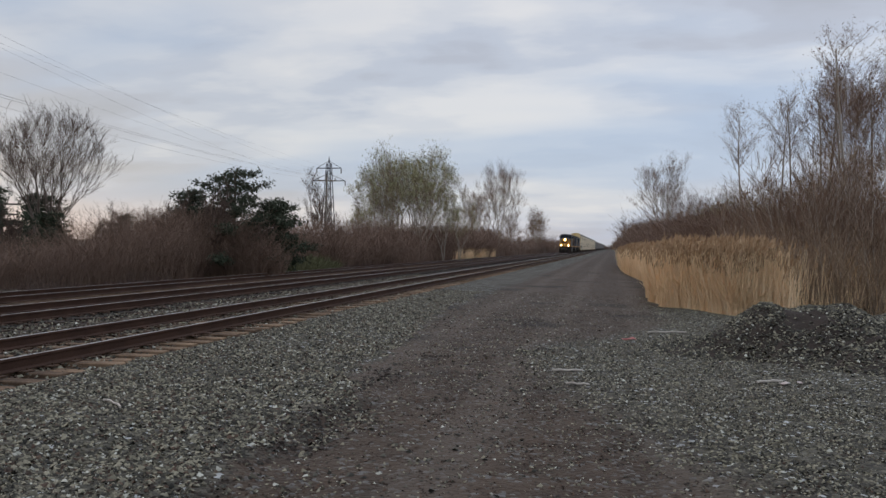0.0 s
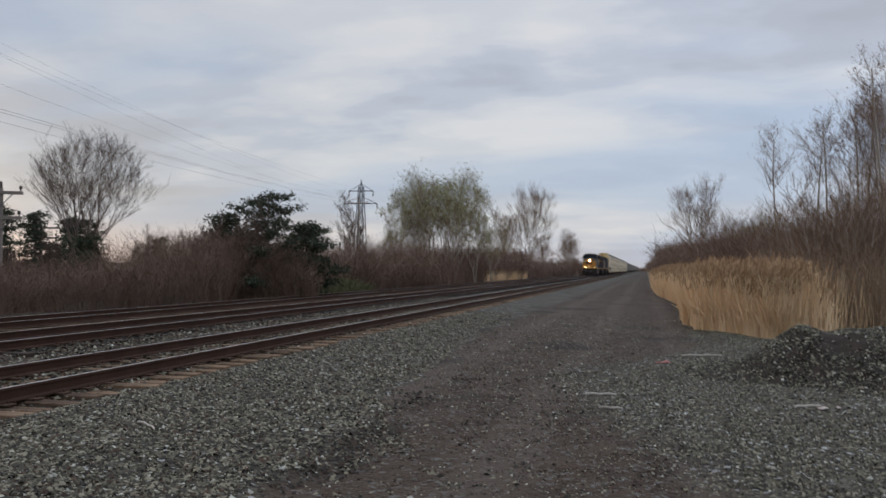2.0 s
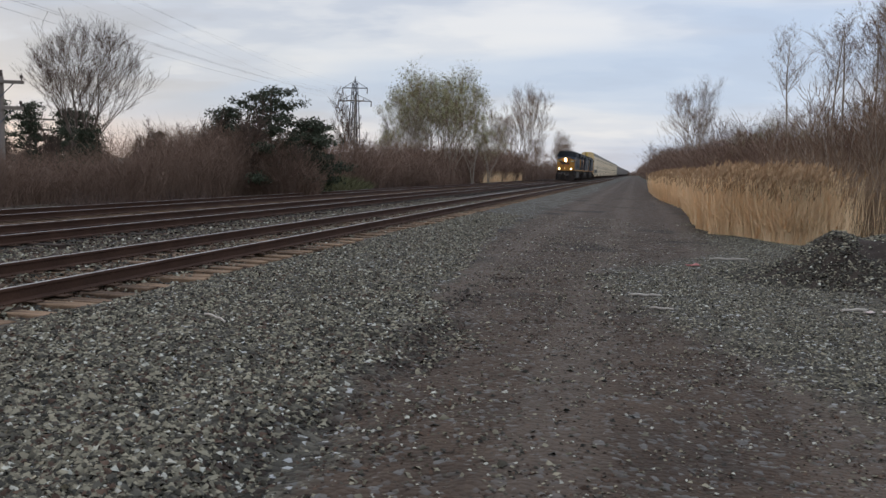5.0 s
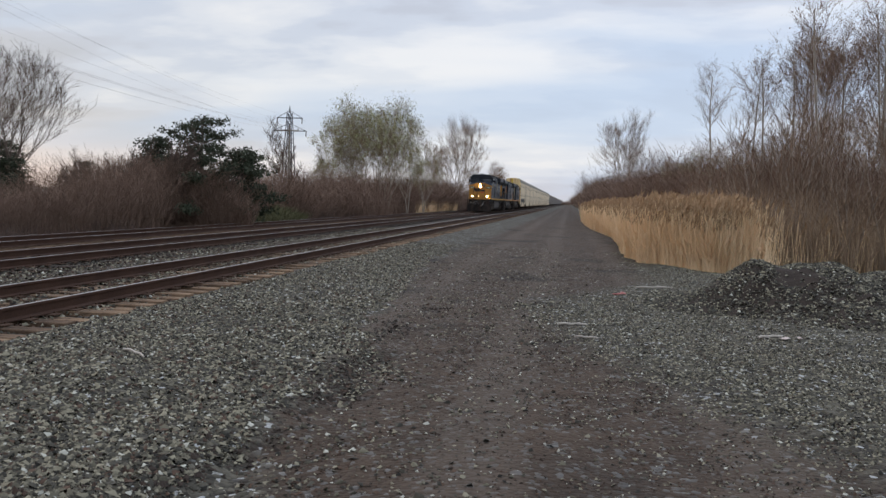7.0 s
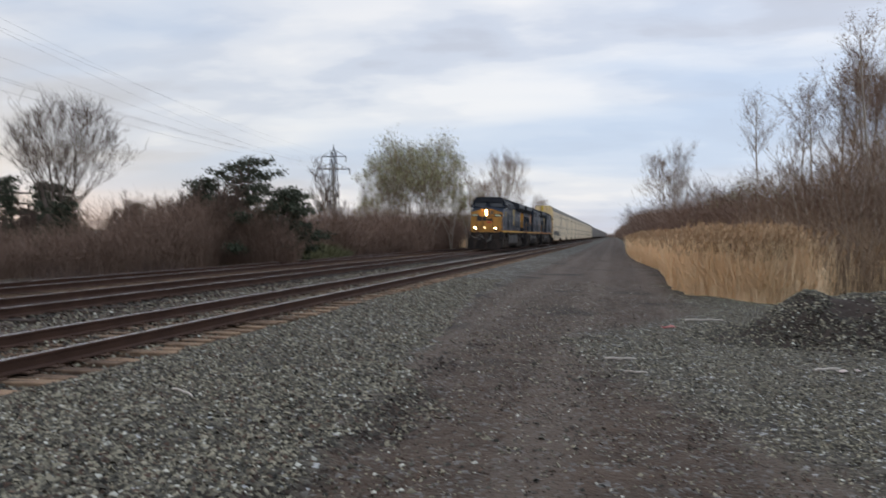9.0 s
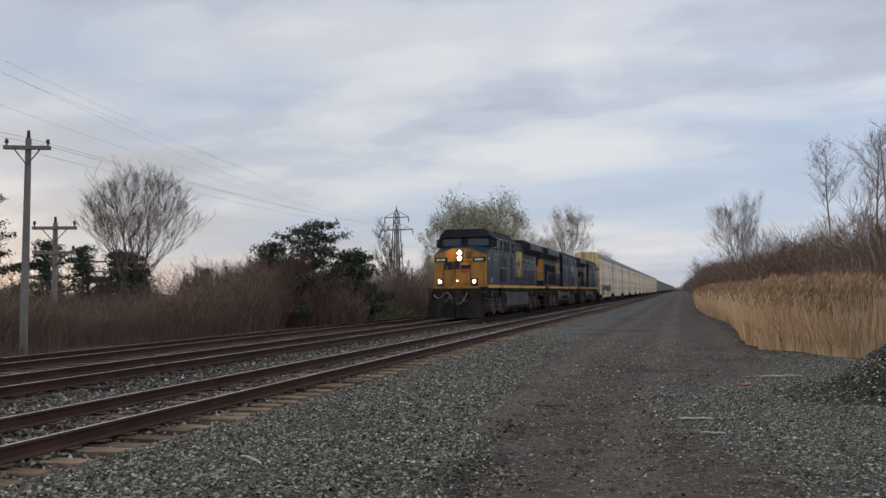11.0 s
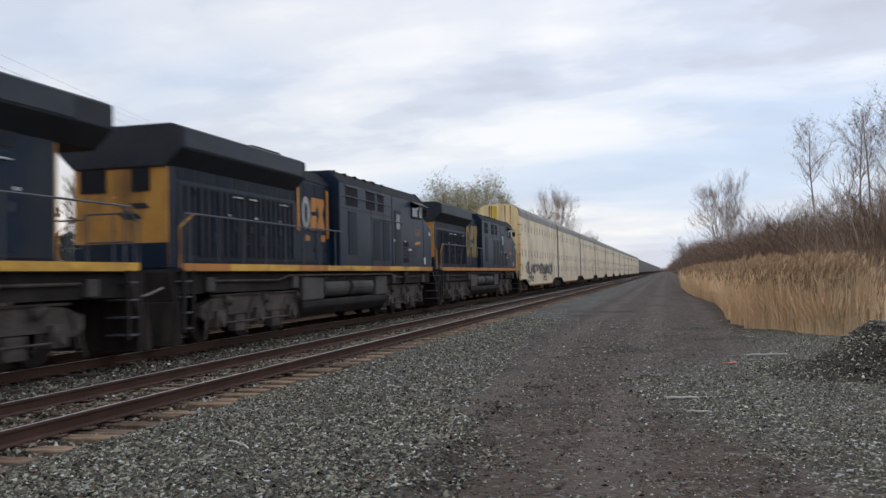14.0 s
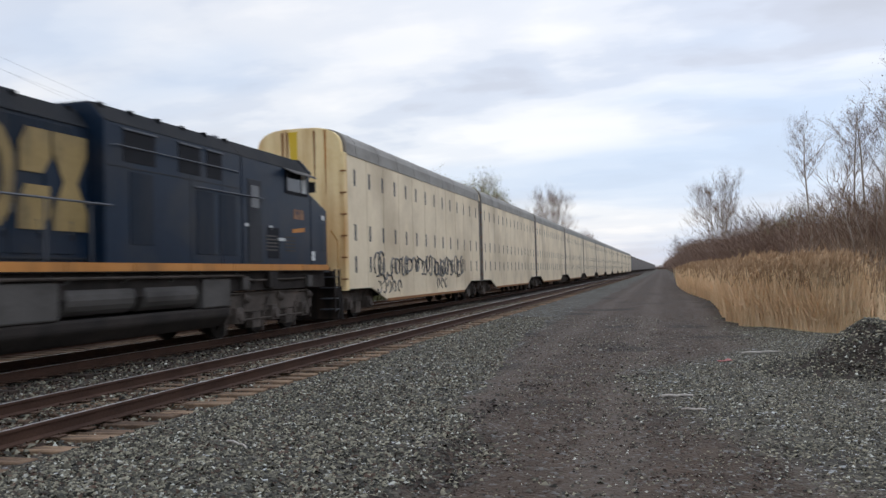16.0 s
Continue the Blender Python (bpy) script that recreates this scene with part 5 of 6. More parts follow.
tagged(lead_rack, "cream covered rack car with worn dark sprayed scrawl")
train.append((lead_rack, RACK0, 0, rack_wheels))
plain_rack, plain_wheels = rack_car(False)
train.append((plain_rack, RACK0 + PITCH, 0, []))
for k in range(2, 12):
    train.append((copy_thing(plain_rack, pose(0, 0, 0)), RACK0 + k * PITCH, 0, []))
brown_car, _w = far_car("carbrown", "dark brown closed freight car", 5.9)
grey_car, _w = far_car("cargrey", "weathered grey freight car with pale roof", 5.2)
for k in range(12, 56):
    source = brown_car if k % 3 else grey_car
    used = [o for o, *_ in train]
    train.append((source if source not in used else copy_thing(source, pose(0, 0, 0)), RACK0 + k * PITCH, 0, []))


def motions():
    steps = [0.5 * i for i in range(33)]
    for ob, back, turn, wheels in train:
        walk(ob, [(t, pose(CAR_X, nose_at(t) + back, 0, 0, 0, turn)) for t in steps])
        way = 1 if turn == 0 else -1
        for w in wheels:
            x, y, z = w.location
            walk(w, [(i / FPS, pose(x, y, z, way * math.degrees(SPEED * i / FPS / WHEEL_R))) for i in range(16 * FPS + 1)])


# ---- trees and brush ----
def grow(seed, height, spread, stems, levels, twigs, lean=0.12, up=0.55, droop=0.0, bare=0.25, girth=1.0, side=1.0):
    """Limbs and twigs of a leafless tree as two lists of tapered sticks."""
    g = random.Random(seed)
    limbs, fine, tips = [], [], []

    def branch(p, d, length, r, level):
        n = (5, 3, 3, 2)[level]
        step = length / n
        for i in range(n):
            w = 0.05 + 0.03 * level
            d = (d + Vector((g.gauss(0, w), g.gauss(0, w), g.gauss(0, 0.04) + 0.05 * up - droop * level * 0.05))).normalized()
            q = p + d * step
            r1 = r * (0.80 if i < n - 1 else 0.55)
            (limbs if level < 2 else fine).append((*p, *q, r, r1))
            frac = (i + 0.5) / n
            if level < levels and (level > 0 or i / n >= bare):
                for _ in range(twigs[level]):
                    a = g.uniform(0, 6.283)
                    out = Vector((math.cos(a), math.sin(a), g.uniform(-0.2, 0.3)))
                    k = spread * g.uniform(0.5, 1.0)
                    nd = (d * 0.62 + out * k * 0.75 + Vector((0, 0, 0.28 * up))).normalized()
                    reach = length * (g.uniform(0.32, 0.62) * (1.0 - 0.5 * frac) * side if level == 0 else g.uniform(0.45, 0.85) * (1.0 - 0.4 * frac))
                    branch(p + (q - p) * g.random(), nd, reach, max(r1 * 0.42, 0.005), level + 1)
            p, r = q, r1
        if level >= levels - 1:
            tips.append(p.copy())
    for s in range(stems):
        a = g.uniform(0, 6.283)
        off = Vector((math.cos(a), math.sin(a), 0)) * (0.0 if stems == 1 else 0.05)
        d = Vector((g.gauss(0, lean), g.gauss(0, lean), 1)) + off * (g.uniform(0.5, 3.0) if stems > 1 else 0)
        h = height * (1.0 if s == 0 else g.uniform(0.72, 0.97)) * 0.97
        branch(off, d.normalized(), h, (height * 0.010 * (1.0 if stems == 1 else 0.7) + 0.02) * girth, 0)
    return limbs, fine, tips


def fork(seed, height, spread, stems, levels, up=0.2, lean=0.1, girth=1.0):
    """Limbs and twigs of a tree that forks again and again into a round crown."""
    g = random.Random(seed)
    limbs, fine, tips = [], [], []
    ratio = 0.80
    unit = height / (sum(ratio ** i for i in range(levels + 1)) * 0.90)

    def branch(p, d, length, r, level):
        for i in range(2):
            d = (d + Vector((g.gauss(0, 0.09), g.gauss(0, 0.09), g.gauss(0, 0.05) + 0.10 * up))).normalized()
            q = p + d * length * 0.5
            r1 = r * 0.86
            (limbs if level < 4 else fine).append((*p, *q, r, r1))
            if level < 3 and level + i > 0 and g.random() < 0.8:
                a = g.uniform(0, 6.283)
                e = (d * 0.75 + Vector((math.cos(a), math.sin(a), 0.15)) * 0.75).normalized()
                branch(q, e, length * g.uniform(0.5, 0.75), max(r1 * 0.5, 0.006), level + 2)
            if level >= 2:
                for _ in range(2):
                    a = g.uniform(0, 6.283)
                    e = (d + Vector((math.cos(a), math.sin(a), g.uniform(-0.1, 0.5))) * 0.8).normalized()
                    end = q + e * length * g.uniform(0.5, 1.0)
                    fine.append((*q, *end, max(r1 * 0.35, 0.005), 0.003))
                    if level >= 3:
                        tips.append(end)
            p, r = q, r1
        if level == levels:
            tips.append(p.copy())
            return
        a0 = g.uniform(0, 6.283)
        n = 3 if g.random() < 0.30 else 2
        side = d.cross(Vector((math.cos(a0), math.sin(a0), 0.3))).normalized()
        other = d.cross(side)
        for k in range(n):
            a = a0 + 2 * math.pi * k / n + g.gauss(0, 0.3)
            tilt = spread * g.uniform(0.45, 1.1)
            nd = (d * math.cos(tilt) + (side * math.cos(a) + other * math.sin(a)) * math.sin(tilt) + Vector((0, 0, up * 0.35))).normalized()
            branch(p, nd, length * ratio * g.uniform(0.8, 1.12), max(r * 0.70, 0.006), level + 1)

    for s in range(stems):
        a = 6.283 * s / stems + g.uniform(-0.4, 0.4)
        d = Vector((math.cos(a) * lean, math.sin(a) * lean, 1)).normalized()
        branch(Vector((math.cos(a), math.sin(a), 0)) * (0.0 if stems == 1 else 0.12), d, unit * g.uniform(0.85, 1.1), height * 0.014 * girth * (1 if stems == 1 else 0.75), 0)
    return limbs, fine, tips


def flakes(tips, count, size, around, seed, mats):
    """Small leaves or buds round the twig tips."""
    g = np.random.default_rng(seed)
    c = np.array(tips)[g.integers(0, len(tips), count)] + g.normal(0, around, (count, 3))
    v = c[:, None, :] + g.normal(0, size, (count, 3, 3))
    return numpy_mesh("leaves", v.reshape(-1, 3), np.arange(count * 3).reshape(-1, 3), mats)


def tree(label, at, seed, height, spread=0.9, stems=1, levels=3, twigs=(3, 3, 3), wood="bark", fine_mat="twig", leaves=0, leaf_mat="bud", leaf_size=0.06, around=0.25, thin=1.0, group="bare trees", forked=False, **more):
    limbs, fine, tips = fork(seed, height, spread, stems, levels, **more) if forked else grow(seed, height, spread, stems, levels, twigs, **more)
    t = thing("tree", label, "tree", group, at=at)
    o = new("trunk", sticks_mesh("trunk", limbs, [wood], 6))
    o.parent = t
    f = np.array(fine)
    f[:, 6:] *= thin
    o = new("crown", sticks_mesh("crown", f, [fine_mat], 2))
    o.parent = t
    tagged(o, "fine leafless twigs")
    if leaves:
        o = new("foliage", flakes(tips, leaves, leaf_size, around, seed, [leaf_mat]))
        o.parent = t
    return t


def again(t, x, y, z, turn, size):
    o = copy_thing(t, pose(x, y, z, 0, 0, turn))
    o.scale = (size, size, size)
    return o


# left of the tracks
tree("tall bare tree behind the thicket", (-30.3, 42.0, -0.8), 11, 9.9, 0.36, 4, 6, forked=True, lean=0.12, thin=1.15, up=0.35, girth=0.95)


def pine(label, at, seed, height, width, bare=0.25):
    """A ragged pine: trunk, level boughs and many needle tufts."""
    g = random.Random(seed)
    t = thing("pine_tree", label, "tree", "pines", at=at)
    segs, tufts = [(0, 0, 0, 0.1, 0, height * 0.97, 0.2, 0.03)], []
    for k in range(46):
        f = bare + (1 - bare) * k / 46
        z = height * f
        reach = width * (1 - 0.75 * f ** 1.5) * g.uniform(0.3, 1.25)
        a = k * 2.4 + g.uniform(-0.5, 0.5)
        tip = Vector((math.cos(a) * reach, math.sin(a) * reach, z + reach * g.uniform(0.05, 0.35)))
        segs.append((0, 0, z, *tip, 0.05, 0.015))
        for i in range(int(26 * reach) + 8):
            u = g.uniform(0.35, 1.05)
            c = Vector((tip.x * u, tip.y * u, z + (tip.z - z) * u)) + Vector((g.gauss(0, 0.24), g.gauss(0, 0.24), g.gauss(0, 0.05)))
            tufts.append(c)
    o = new("trunk", sticks_mesh("trunk", segs, ["bark"], 6))
    o.parent = t
    o = new("foliage", flakes(tufts, len(tufts) * 7, 0.055, 0.10, seed, ["needle"]))
    o.parent = t
    tagged(o, "dark green needle boughs")
    return t


pine("dark green ragged pine behind the thicket", (-20.9, 46.0, -0.8), 3, 6.4, 4.3, 0.12)
pine("dark green pine wrapped in bare brush", (-18.7, 46.6, -0.8), 4, 4.6, 2.2, 0.15)
pine("dark green pine wrapped in bare brush", (-24.0, 47.0, -0.8), 5, 5.2, 2.4, 0.25)
pine("layered dark pine beside the wooden pole", (-36.0, 36.5, -0.9), 6, 7.6, 4.2, 0.3)
pine("dark juniper wrapped round the bare tree's foot", (-29.2, 41.4, -0.8), 9, 3.6, 1.5, 0.2)
small_pine = pine("small dark spruce among the brush", (-40.5, 55, -0.9), 8, 5.6, 1.8, 0.1)
for x, y, s in ((-37.0, 52, 0.95), (-45, 57, 1.1), (-33.8, 56, 0.75), (-49, 58, 1.2)):
    again(small_pine, x, y, -0.9, x * 31, s)
scrub_tree = tree("bare multi-stemmed tree in the thicket", (-23.5, 45.0, -0.8), 21, 4.3, 0.9, 5, 3, (3, 3, 4), wood="bark", fine_mat="twig", thin=1.2, side=0.8)
for x, y, a, s in ((-27.0, 52, 40, 0.75), (-25.5, 40, 80, 0.62), (-30.5, 38, 10, 0.6), (-21.4, 44.6, 120, 0.72), (-24, 60, 200, 0.8), (-33, 60, 250, 0.9), (-38, 66, 90, 1.0), (-29, 66, 10, 0.85), (-22, 68, 60, 0.8), (-34, 47, 33, 0.7), (-41, 45, 133, 0.75), (-36, 43, 220, 0.7), (-25.5, 78, 320, 1.0), (-20.3, 43.6, 15, 0.8), (-19.2, 45.2, 95, 0.7), (-22.6, 43.2, 300, 0.85), (-20.7, 43.9, 30, 1.08), (-21.6, 44.2, 170, 1.0), (-27.5, 44, 75, 0.85), (-31.5, 41, 215, 0.8)):
    again(scrub_tree, x, y, -0.8, a, s)
# budding trees with pale trunks
bud_tree = tree("tall tree with pale trunk and young green leaves", (-22.2, 90, -0.8), 31, 11.4, 0.36, 2, 6, forked=True, wood="bark_pale", fine_mat="twig_pale", leaves=4200, leaf_size=0.055, around=0.13, group="budding trees", thin=0.9, girth=0.9, lean=0.10, up=0.32)
for x, y, a, s in ((-24.2, 92, 70, 0.96), (-19.8, 91, 150, 0.94), (-26.0, 95, 260, 0.72), (-18.0, 94, 310, 0.76), (-21.0, 94, 200, 1.10), (-23.2, 94, 20, 1.08), (-16.6, 96, 120, 0.60), (-27.8, 97, 77, 0.56), (-22.3, 98, 140, 1.12), (7.0, 52, 40, 0.46), (8.3, 49, 140, 0.44), (5.9, 57, 240, 0.42)):
    again(bud_tree, x, y, -0.8, a, s)
slim_tree = tree("slim bare tree with upright limbs", (-37.5, 112, -0.8), 41, 10.8, 0.9, 2, 3, (4, 4, 3), wood="bark", fine_mat="twig", up=0.6, thin=1.4, girth=0.6, side=0.55, lean=0.06)
for x, y, a, s in ((-39.5, 114, 80, 1.05), (-41.2, 117, 180, 0.85), (-33.8, 112, 280, 0.72), (-30.6, 108, 20, 0.7), (-28.0, 110, 110, 0.75)):
    again(slim_tree, x, y, -0.8, a, s)
broad_tree = tree("broad bare tree with spreading limbs", (-21.5, 168, -0.8), 53, 15.0, 0.34, 3, 6, forked=True, wood="bark_pale", fine_mat="twig_pale", lean=0.13, thin=1.8, girth=0.9, up=0.35)
for x, y, a, s in ((-27.5, 172, 80, 0.75), (-22.0, 260, 140, 0.75), (-26.0, 300, 10, 0.7), (8.4, 141, 200, 0.90), (18.0, 160, 50, 0.6), (-24.5, 215, 250, 0.6)):
    again(broad_tree, x, y, -0.8, a, s)
again(slim_tree, 4.3, 220, -0.5, 44, 0.85)
# right of the road
tall_tree = tree("tall slender bare tree with pale trunk", (8.6, 31.5, -0.6), 61, 9.4, 1.05, 1, 3, (5, 3, 3), wood="bark_pale", fine_mat="twig_pale", up=0.6, bare=0.22, thin=0.75, girth=0.72, side=0.56, lean=0.035, leaves=1300, leaf_mat="twig_red", leaf_size=0.02, around=0.12)
place_rng = random.Random(14)
for k in range(12):
    x = 6.9 + 6.0 * ((k * 0.618) % 1.0) + place_rng.uniform(-0.2, 0.2)
    y, a = 29.5 + 10.5 * place_rng.random(), place_rng.uniform(0, 360)
    s = min(1.12, 0.62 + 0.085 * (x - 5.5) + 0.012 * (y - 29)) * place_rng.uniform(0.86, 1.05)
    again(tall_tree, x, y, -0.6, a, s)
round_tree = tree("slender bare tree with a forked crown and pale trunk", (7.9, 33.0, -0.6), 66, 8.2, 0.27, 1, 6, forked=True, wood="bark_pale", fine_mat="twig_pale", thin=0.75, girth=0.75, up=0.5, leaves=1600, leaf_mat="twig_red", leaf_size=0.02, around=0.1)
for x, y, a, s in ((10.4, 36.0, 160, 1.1), (12.2, 34.0, 250, 1.12)):
    again(round_tree, x, y, -0.6, a, s)
again(tall_tree, 6.4, 42.0, -0.6, 300, 0.92)
again(tall_tree, 13.5, 32.0, -0.6, 30, 1.05)
again(tall_tree, 14.5, 28.0, -0.6, 130, 1.0)
sapling = tree("thin bare sapling at the reeds' edge", (5.6, 27.8, -0.5), 71, 4.2, 0.7, 5, 2, (4, 4, 3), wood="bark_pale", fine_mat="twig_pale", thin=1.2, girth=0.4, group="saplings")
for x, y, a, s in ((6.6, 27.0, 60, 1.05), (7.6, 26.2, 140, 0.95), (5.0, 30.0, 220, 0.9), (8.6, 25.6, 300, 1.1), (6.2, 29.0, 20, 1.2), (9.6, 25.2, 90, 1.0), (4.6, 33.0, 70, 0.9), (7.2, 28.6, 200, 1.15), (10.6, 24.6, 10, 1.05)):
    again(sapling, x, y, -0.5, a, s)


def thicket(name, n, place, high, label, mat="brush", seed=1, twigs=3, radius=0.012, lean=0.28, size=1.0):
    """Dense leafless brush, as many bent stems with side twigs."""
    g = np.random.default_rng(seed)
    x, y, h = place(g, n)
    n = len(x)
    h = h * g.uniform(0.55, 1.08, n) * high
    z = ground_z(x, y) - 0.05
    d = np.stack([g.normal(0, lean, n), g.normal(0, lean, n), np.ones(n)], 1)
    d2 = d + g.normal(0, 0.42, (n, 3)) * [1, 1, 0.1]
    p0 = np.stack([x, y, z], 1)
    p1 = p0 + d * (h * 0.5)[:, None]
    p2 = p1 + d2 * (h * 0.5)[:, None]
    far = radius * size * (0.7 + 0.02 * np.abs(y))
    rows = [np.c_[p0, p1, far, far * 0.7], np.c_[p1, p2, far * 0.7, far * 0.3]]
    for k in range(twigs):
        u = g.uniform(0.2, 0.9, n)[:, None]
        q0 = p1 + (p2 - p1) * u if k % 2 else p0 + (p1 - p0) * (0.4 + 0.6 * u)
        q1 = q0 + np.stack([g.normal(0, 0.15, n), g.normal(0, 0.15, n), g.uniform(0.0, 0.26, n)], 1) * h[:, None] * 0.75
        rows.append(np.c_[q0, q1, far * 0.5, far * 0.25])
    me = sticks_mesh(name, np.concatenate(rows), [mat], 2)
    return tagged(new(name, me), label, "brush", kind="stuff")


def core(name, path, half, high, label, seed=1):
    """A thicket's shaded inside as a solid ragged mound along a line of (x, y, height)."""
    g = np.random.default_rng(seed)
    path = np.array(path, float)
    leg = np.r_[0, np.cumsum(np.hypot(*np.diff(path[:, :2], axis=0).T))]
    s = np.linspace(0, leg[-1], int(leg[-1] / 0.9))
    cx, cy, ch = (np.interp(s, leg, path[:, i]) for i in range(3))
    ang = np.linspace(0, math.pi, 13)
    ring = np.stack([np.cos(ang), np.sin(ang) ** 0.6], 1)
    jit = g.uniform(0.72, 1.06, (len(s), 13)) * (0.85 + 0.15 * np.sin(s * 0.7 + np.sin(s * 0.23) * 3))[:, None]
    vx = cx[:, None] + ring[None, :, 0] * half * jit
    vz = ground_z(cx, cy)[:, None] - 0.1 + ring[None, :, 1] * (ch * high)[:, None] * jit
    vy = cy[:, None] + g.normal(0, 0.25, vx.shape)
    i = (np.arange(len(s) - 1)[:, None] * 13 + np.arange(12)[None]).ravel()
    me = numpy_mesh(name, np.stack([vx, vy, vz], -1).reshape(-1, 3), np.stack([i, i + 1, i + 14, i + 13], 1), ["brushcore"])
    return tagged(new(name, me), label, "brush", kind="stuff")


core("thicket_inside", [(-31, 8, 0.7), (-30.5, 32, 0.75), (-27.0, 42, 0.95), (-25.5, 60, 1.0), (-25, 100, 1.2), (-23.5, 160, 1.5), (-22.5, 420, 2.0), (-22, 900, 3.0)], 2.6, 2.2, "solid dark mound standing in for the thicket's shaded inside", 3)
core("hedge_inside", [(15, 24, 0.9), (12, 31, 1.0), (9.0, 40, 1.25), (7.2, 50, 1.25), (6.5, 62, 1.3), (6.0, 85, 1.2), (5.2, 120, 1.35), (5.0, 200, 1.6), (5.0, 420, 2.0), (5, 900, 3.0)], 1.9, 1.7, "solid dark mound standing in for the hedge's shaded inside", 4)


def place_left(g, n):
    y = 22 + 130 * g.uniform(0, 1, n) ** 1.5
    x = -21.9 - 5.0 * g.uniform(0, 1, n) ** 1.4 + 0.6 * np.sin(y * 0.5) + y * 0.012
    x = x - 3.6 * smooth(36, 31, y)
    return x, y, 0.75 + 0.25 * np.sin(y * 0.31 + 1) + 0.004 * y


def place_right(g, n):
    y = 27 + 110 * g.uniform(0, 1, n) ** 1.6
    edge = np.interp(y, [24, 31, 40, 50, 62, 85, 140], [10.5, 8.6, 6.2, 4.8, 4.2, 3.6, 3.2])
    x = edge + 5.5 * g.uniform(0, 1, n) ** 1.3
    return x, y, np.interp(y, [24, 40, 60, 90, 140], [0.75, 1.0, 1.0, 0.95, 1.1]) * (0.85 + 0.15 * np.sin(y * 0.4))


thicket("left_thicket", 26000, place_left, 3.3, "dense brown leafless thicket beside the tracks", seed=5, twigs=6, radius=0.0075)
thicket("right_hedge", 26000, place_right, 5.0, "tall dense brown leafless hedge behind the reeds", seed=6, twigs=6, radius=0.0085, lean=0.20)


def place_right_far(g, n):
    y = 125 * (8.0 ** g.uniform(0, 1, n))
    return 3.3 + 0.0012 * (y - 125) + 6 * g.uniform(0, 1, n) ** 1.3, y, 0.95 + 0.18 * np.sin(y * 0.05) + 0.12 * np.sin(y * 0.21) + 0.0006 * y


def place_left_far(g, n):
    y = 130 * (8.0 ** g.uniform(0, 1, n))
    return -20.6 - 6 * g.uniform(0, 1, n) ** 1.3, y, 0.95 + 0.2 * np.sin(y * 0.045 + 1) + 0.12 * np.sin(y * 0.19) + 0.0006 * y


def place_woods(g, n):
    x = g.uniform(-170, 110, n)
    return x, 1150 + 60 * g.uniform(0, 1, n), 0.8 + 0.25 * np.sin(x * 0.07) + 0.15 * np.sin(x * 0.23)


thicket("far_hedge", 9000, place_right_far, 5.0, "leafless hedge running on into the distance", seed=21, twigs=4, radius=0.008, lean=0.2)
thicket("far_thicket", 7000, place_left_far, 4.4, "leafless thicket running on into the distance", seed=22, twigs=4, radius=0.008, lean=0.2)
thicket("distant_woods", 2600, place_woods, 9.0, "low bare woods on the horizon", seed=23, twigs=4, radius=0.010, lean=0.25)


def place_clump(g, n):
    a, r = g.uniform(0, 6.283, n), g.uniform(0, 1, n) ** 0.5
    return -21.6 + 4.3 * r * np.cos(a), 44.4 + 1.6 * r * np.sin(a), 1.2 - 0.75 * r ** 2


thicket("brush_clump", 4400, place_clump, 3.3, "bare brown brush wrapped round the pine", seed=8, twigs=5, radius=0.009)


def place_feet(g, n):
    y = g.uniform(78, 110, n)
    return -17.6 - 0.06 * (y - 78) - 9 * g.uniform(0, 1, n), y, 0.8 + 0.3 * np.sin(y * 0.6) + 0.2 * np.sin(y * 1.7)


thicket("grove_underbrush", 3800, place_feet, 4.3, "brown leafless brush at the budding trees' feet", seed=31, twigs=5, radius=0.007)


def place_under(g, n):
    x = g.uniform(4.2, 14, n)
    y = 25.0 + 6 * g.uniform(0, 1, n) ** 1.4 + 0.15 * (10 - x)
    return x, y, np.ones(n)


thicket("undergrowth", 3600, place_under, 2.7, "pale brown stems under the bare trees", mat="stem_tan", seed=9, radius=0.007, lean=0.14)


def place_weeds(g, n):
    y = 14 + 75 * g.uniform(0, 1, n) ** 1.3
    x = -19.9 - 2.4 * g.uniform(0, 1, n)
    return x, y, 0.7 + 0.5 * np.sin(y * 0.9)


thicket("trackside_weeds", 5200, place_weeds, 0.75, "dead brown weeds along the far track", mat="twig", seed=12, radius=0.006, lean=0.3)


def place_olive(g, n):
    a, r = g.uniform(0, 6.283, n), g.uniform(0, 1, n) ** 0.5
    return -20.6 + 1.6 * r * np.cos(a), 57 + 5.5 * r * np.sin(a), 1.2 - 0.7 * r


thicket("olive_shrub", 2600, place_olive, 1.3, "low olive green shrub at the thicket's foot", mat="grass", seed=13, radius=0.016, lean=0.4)


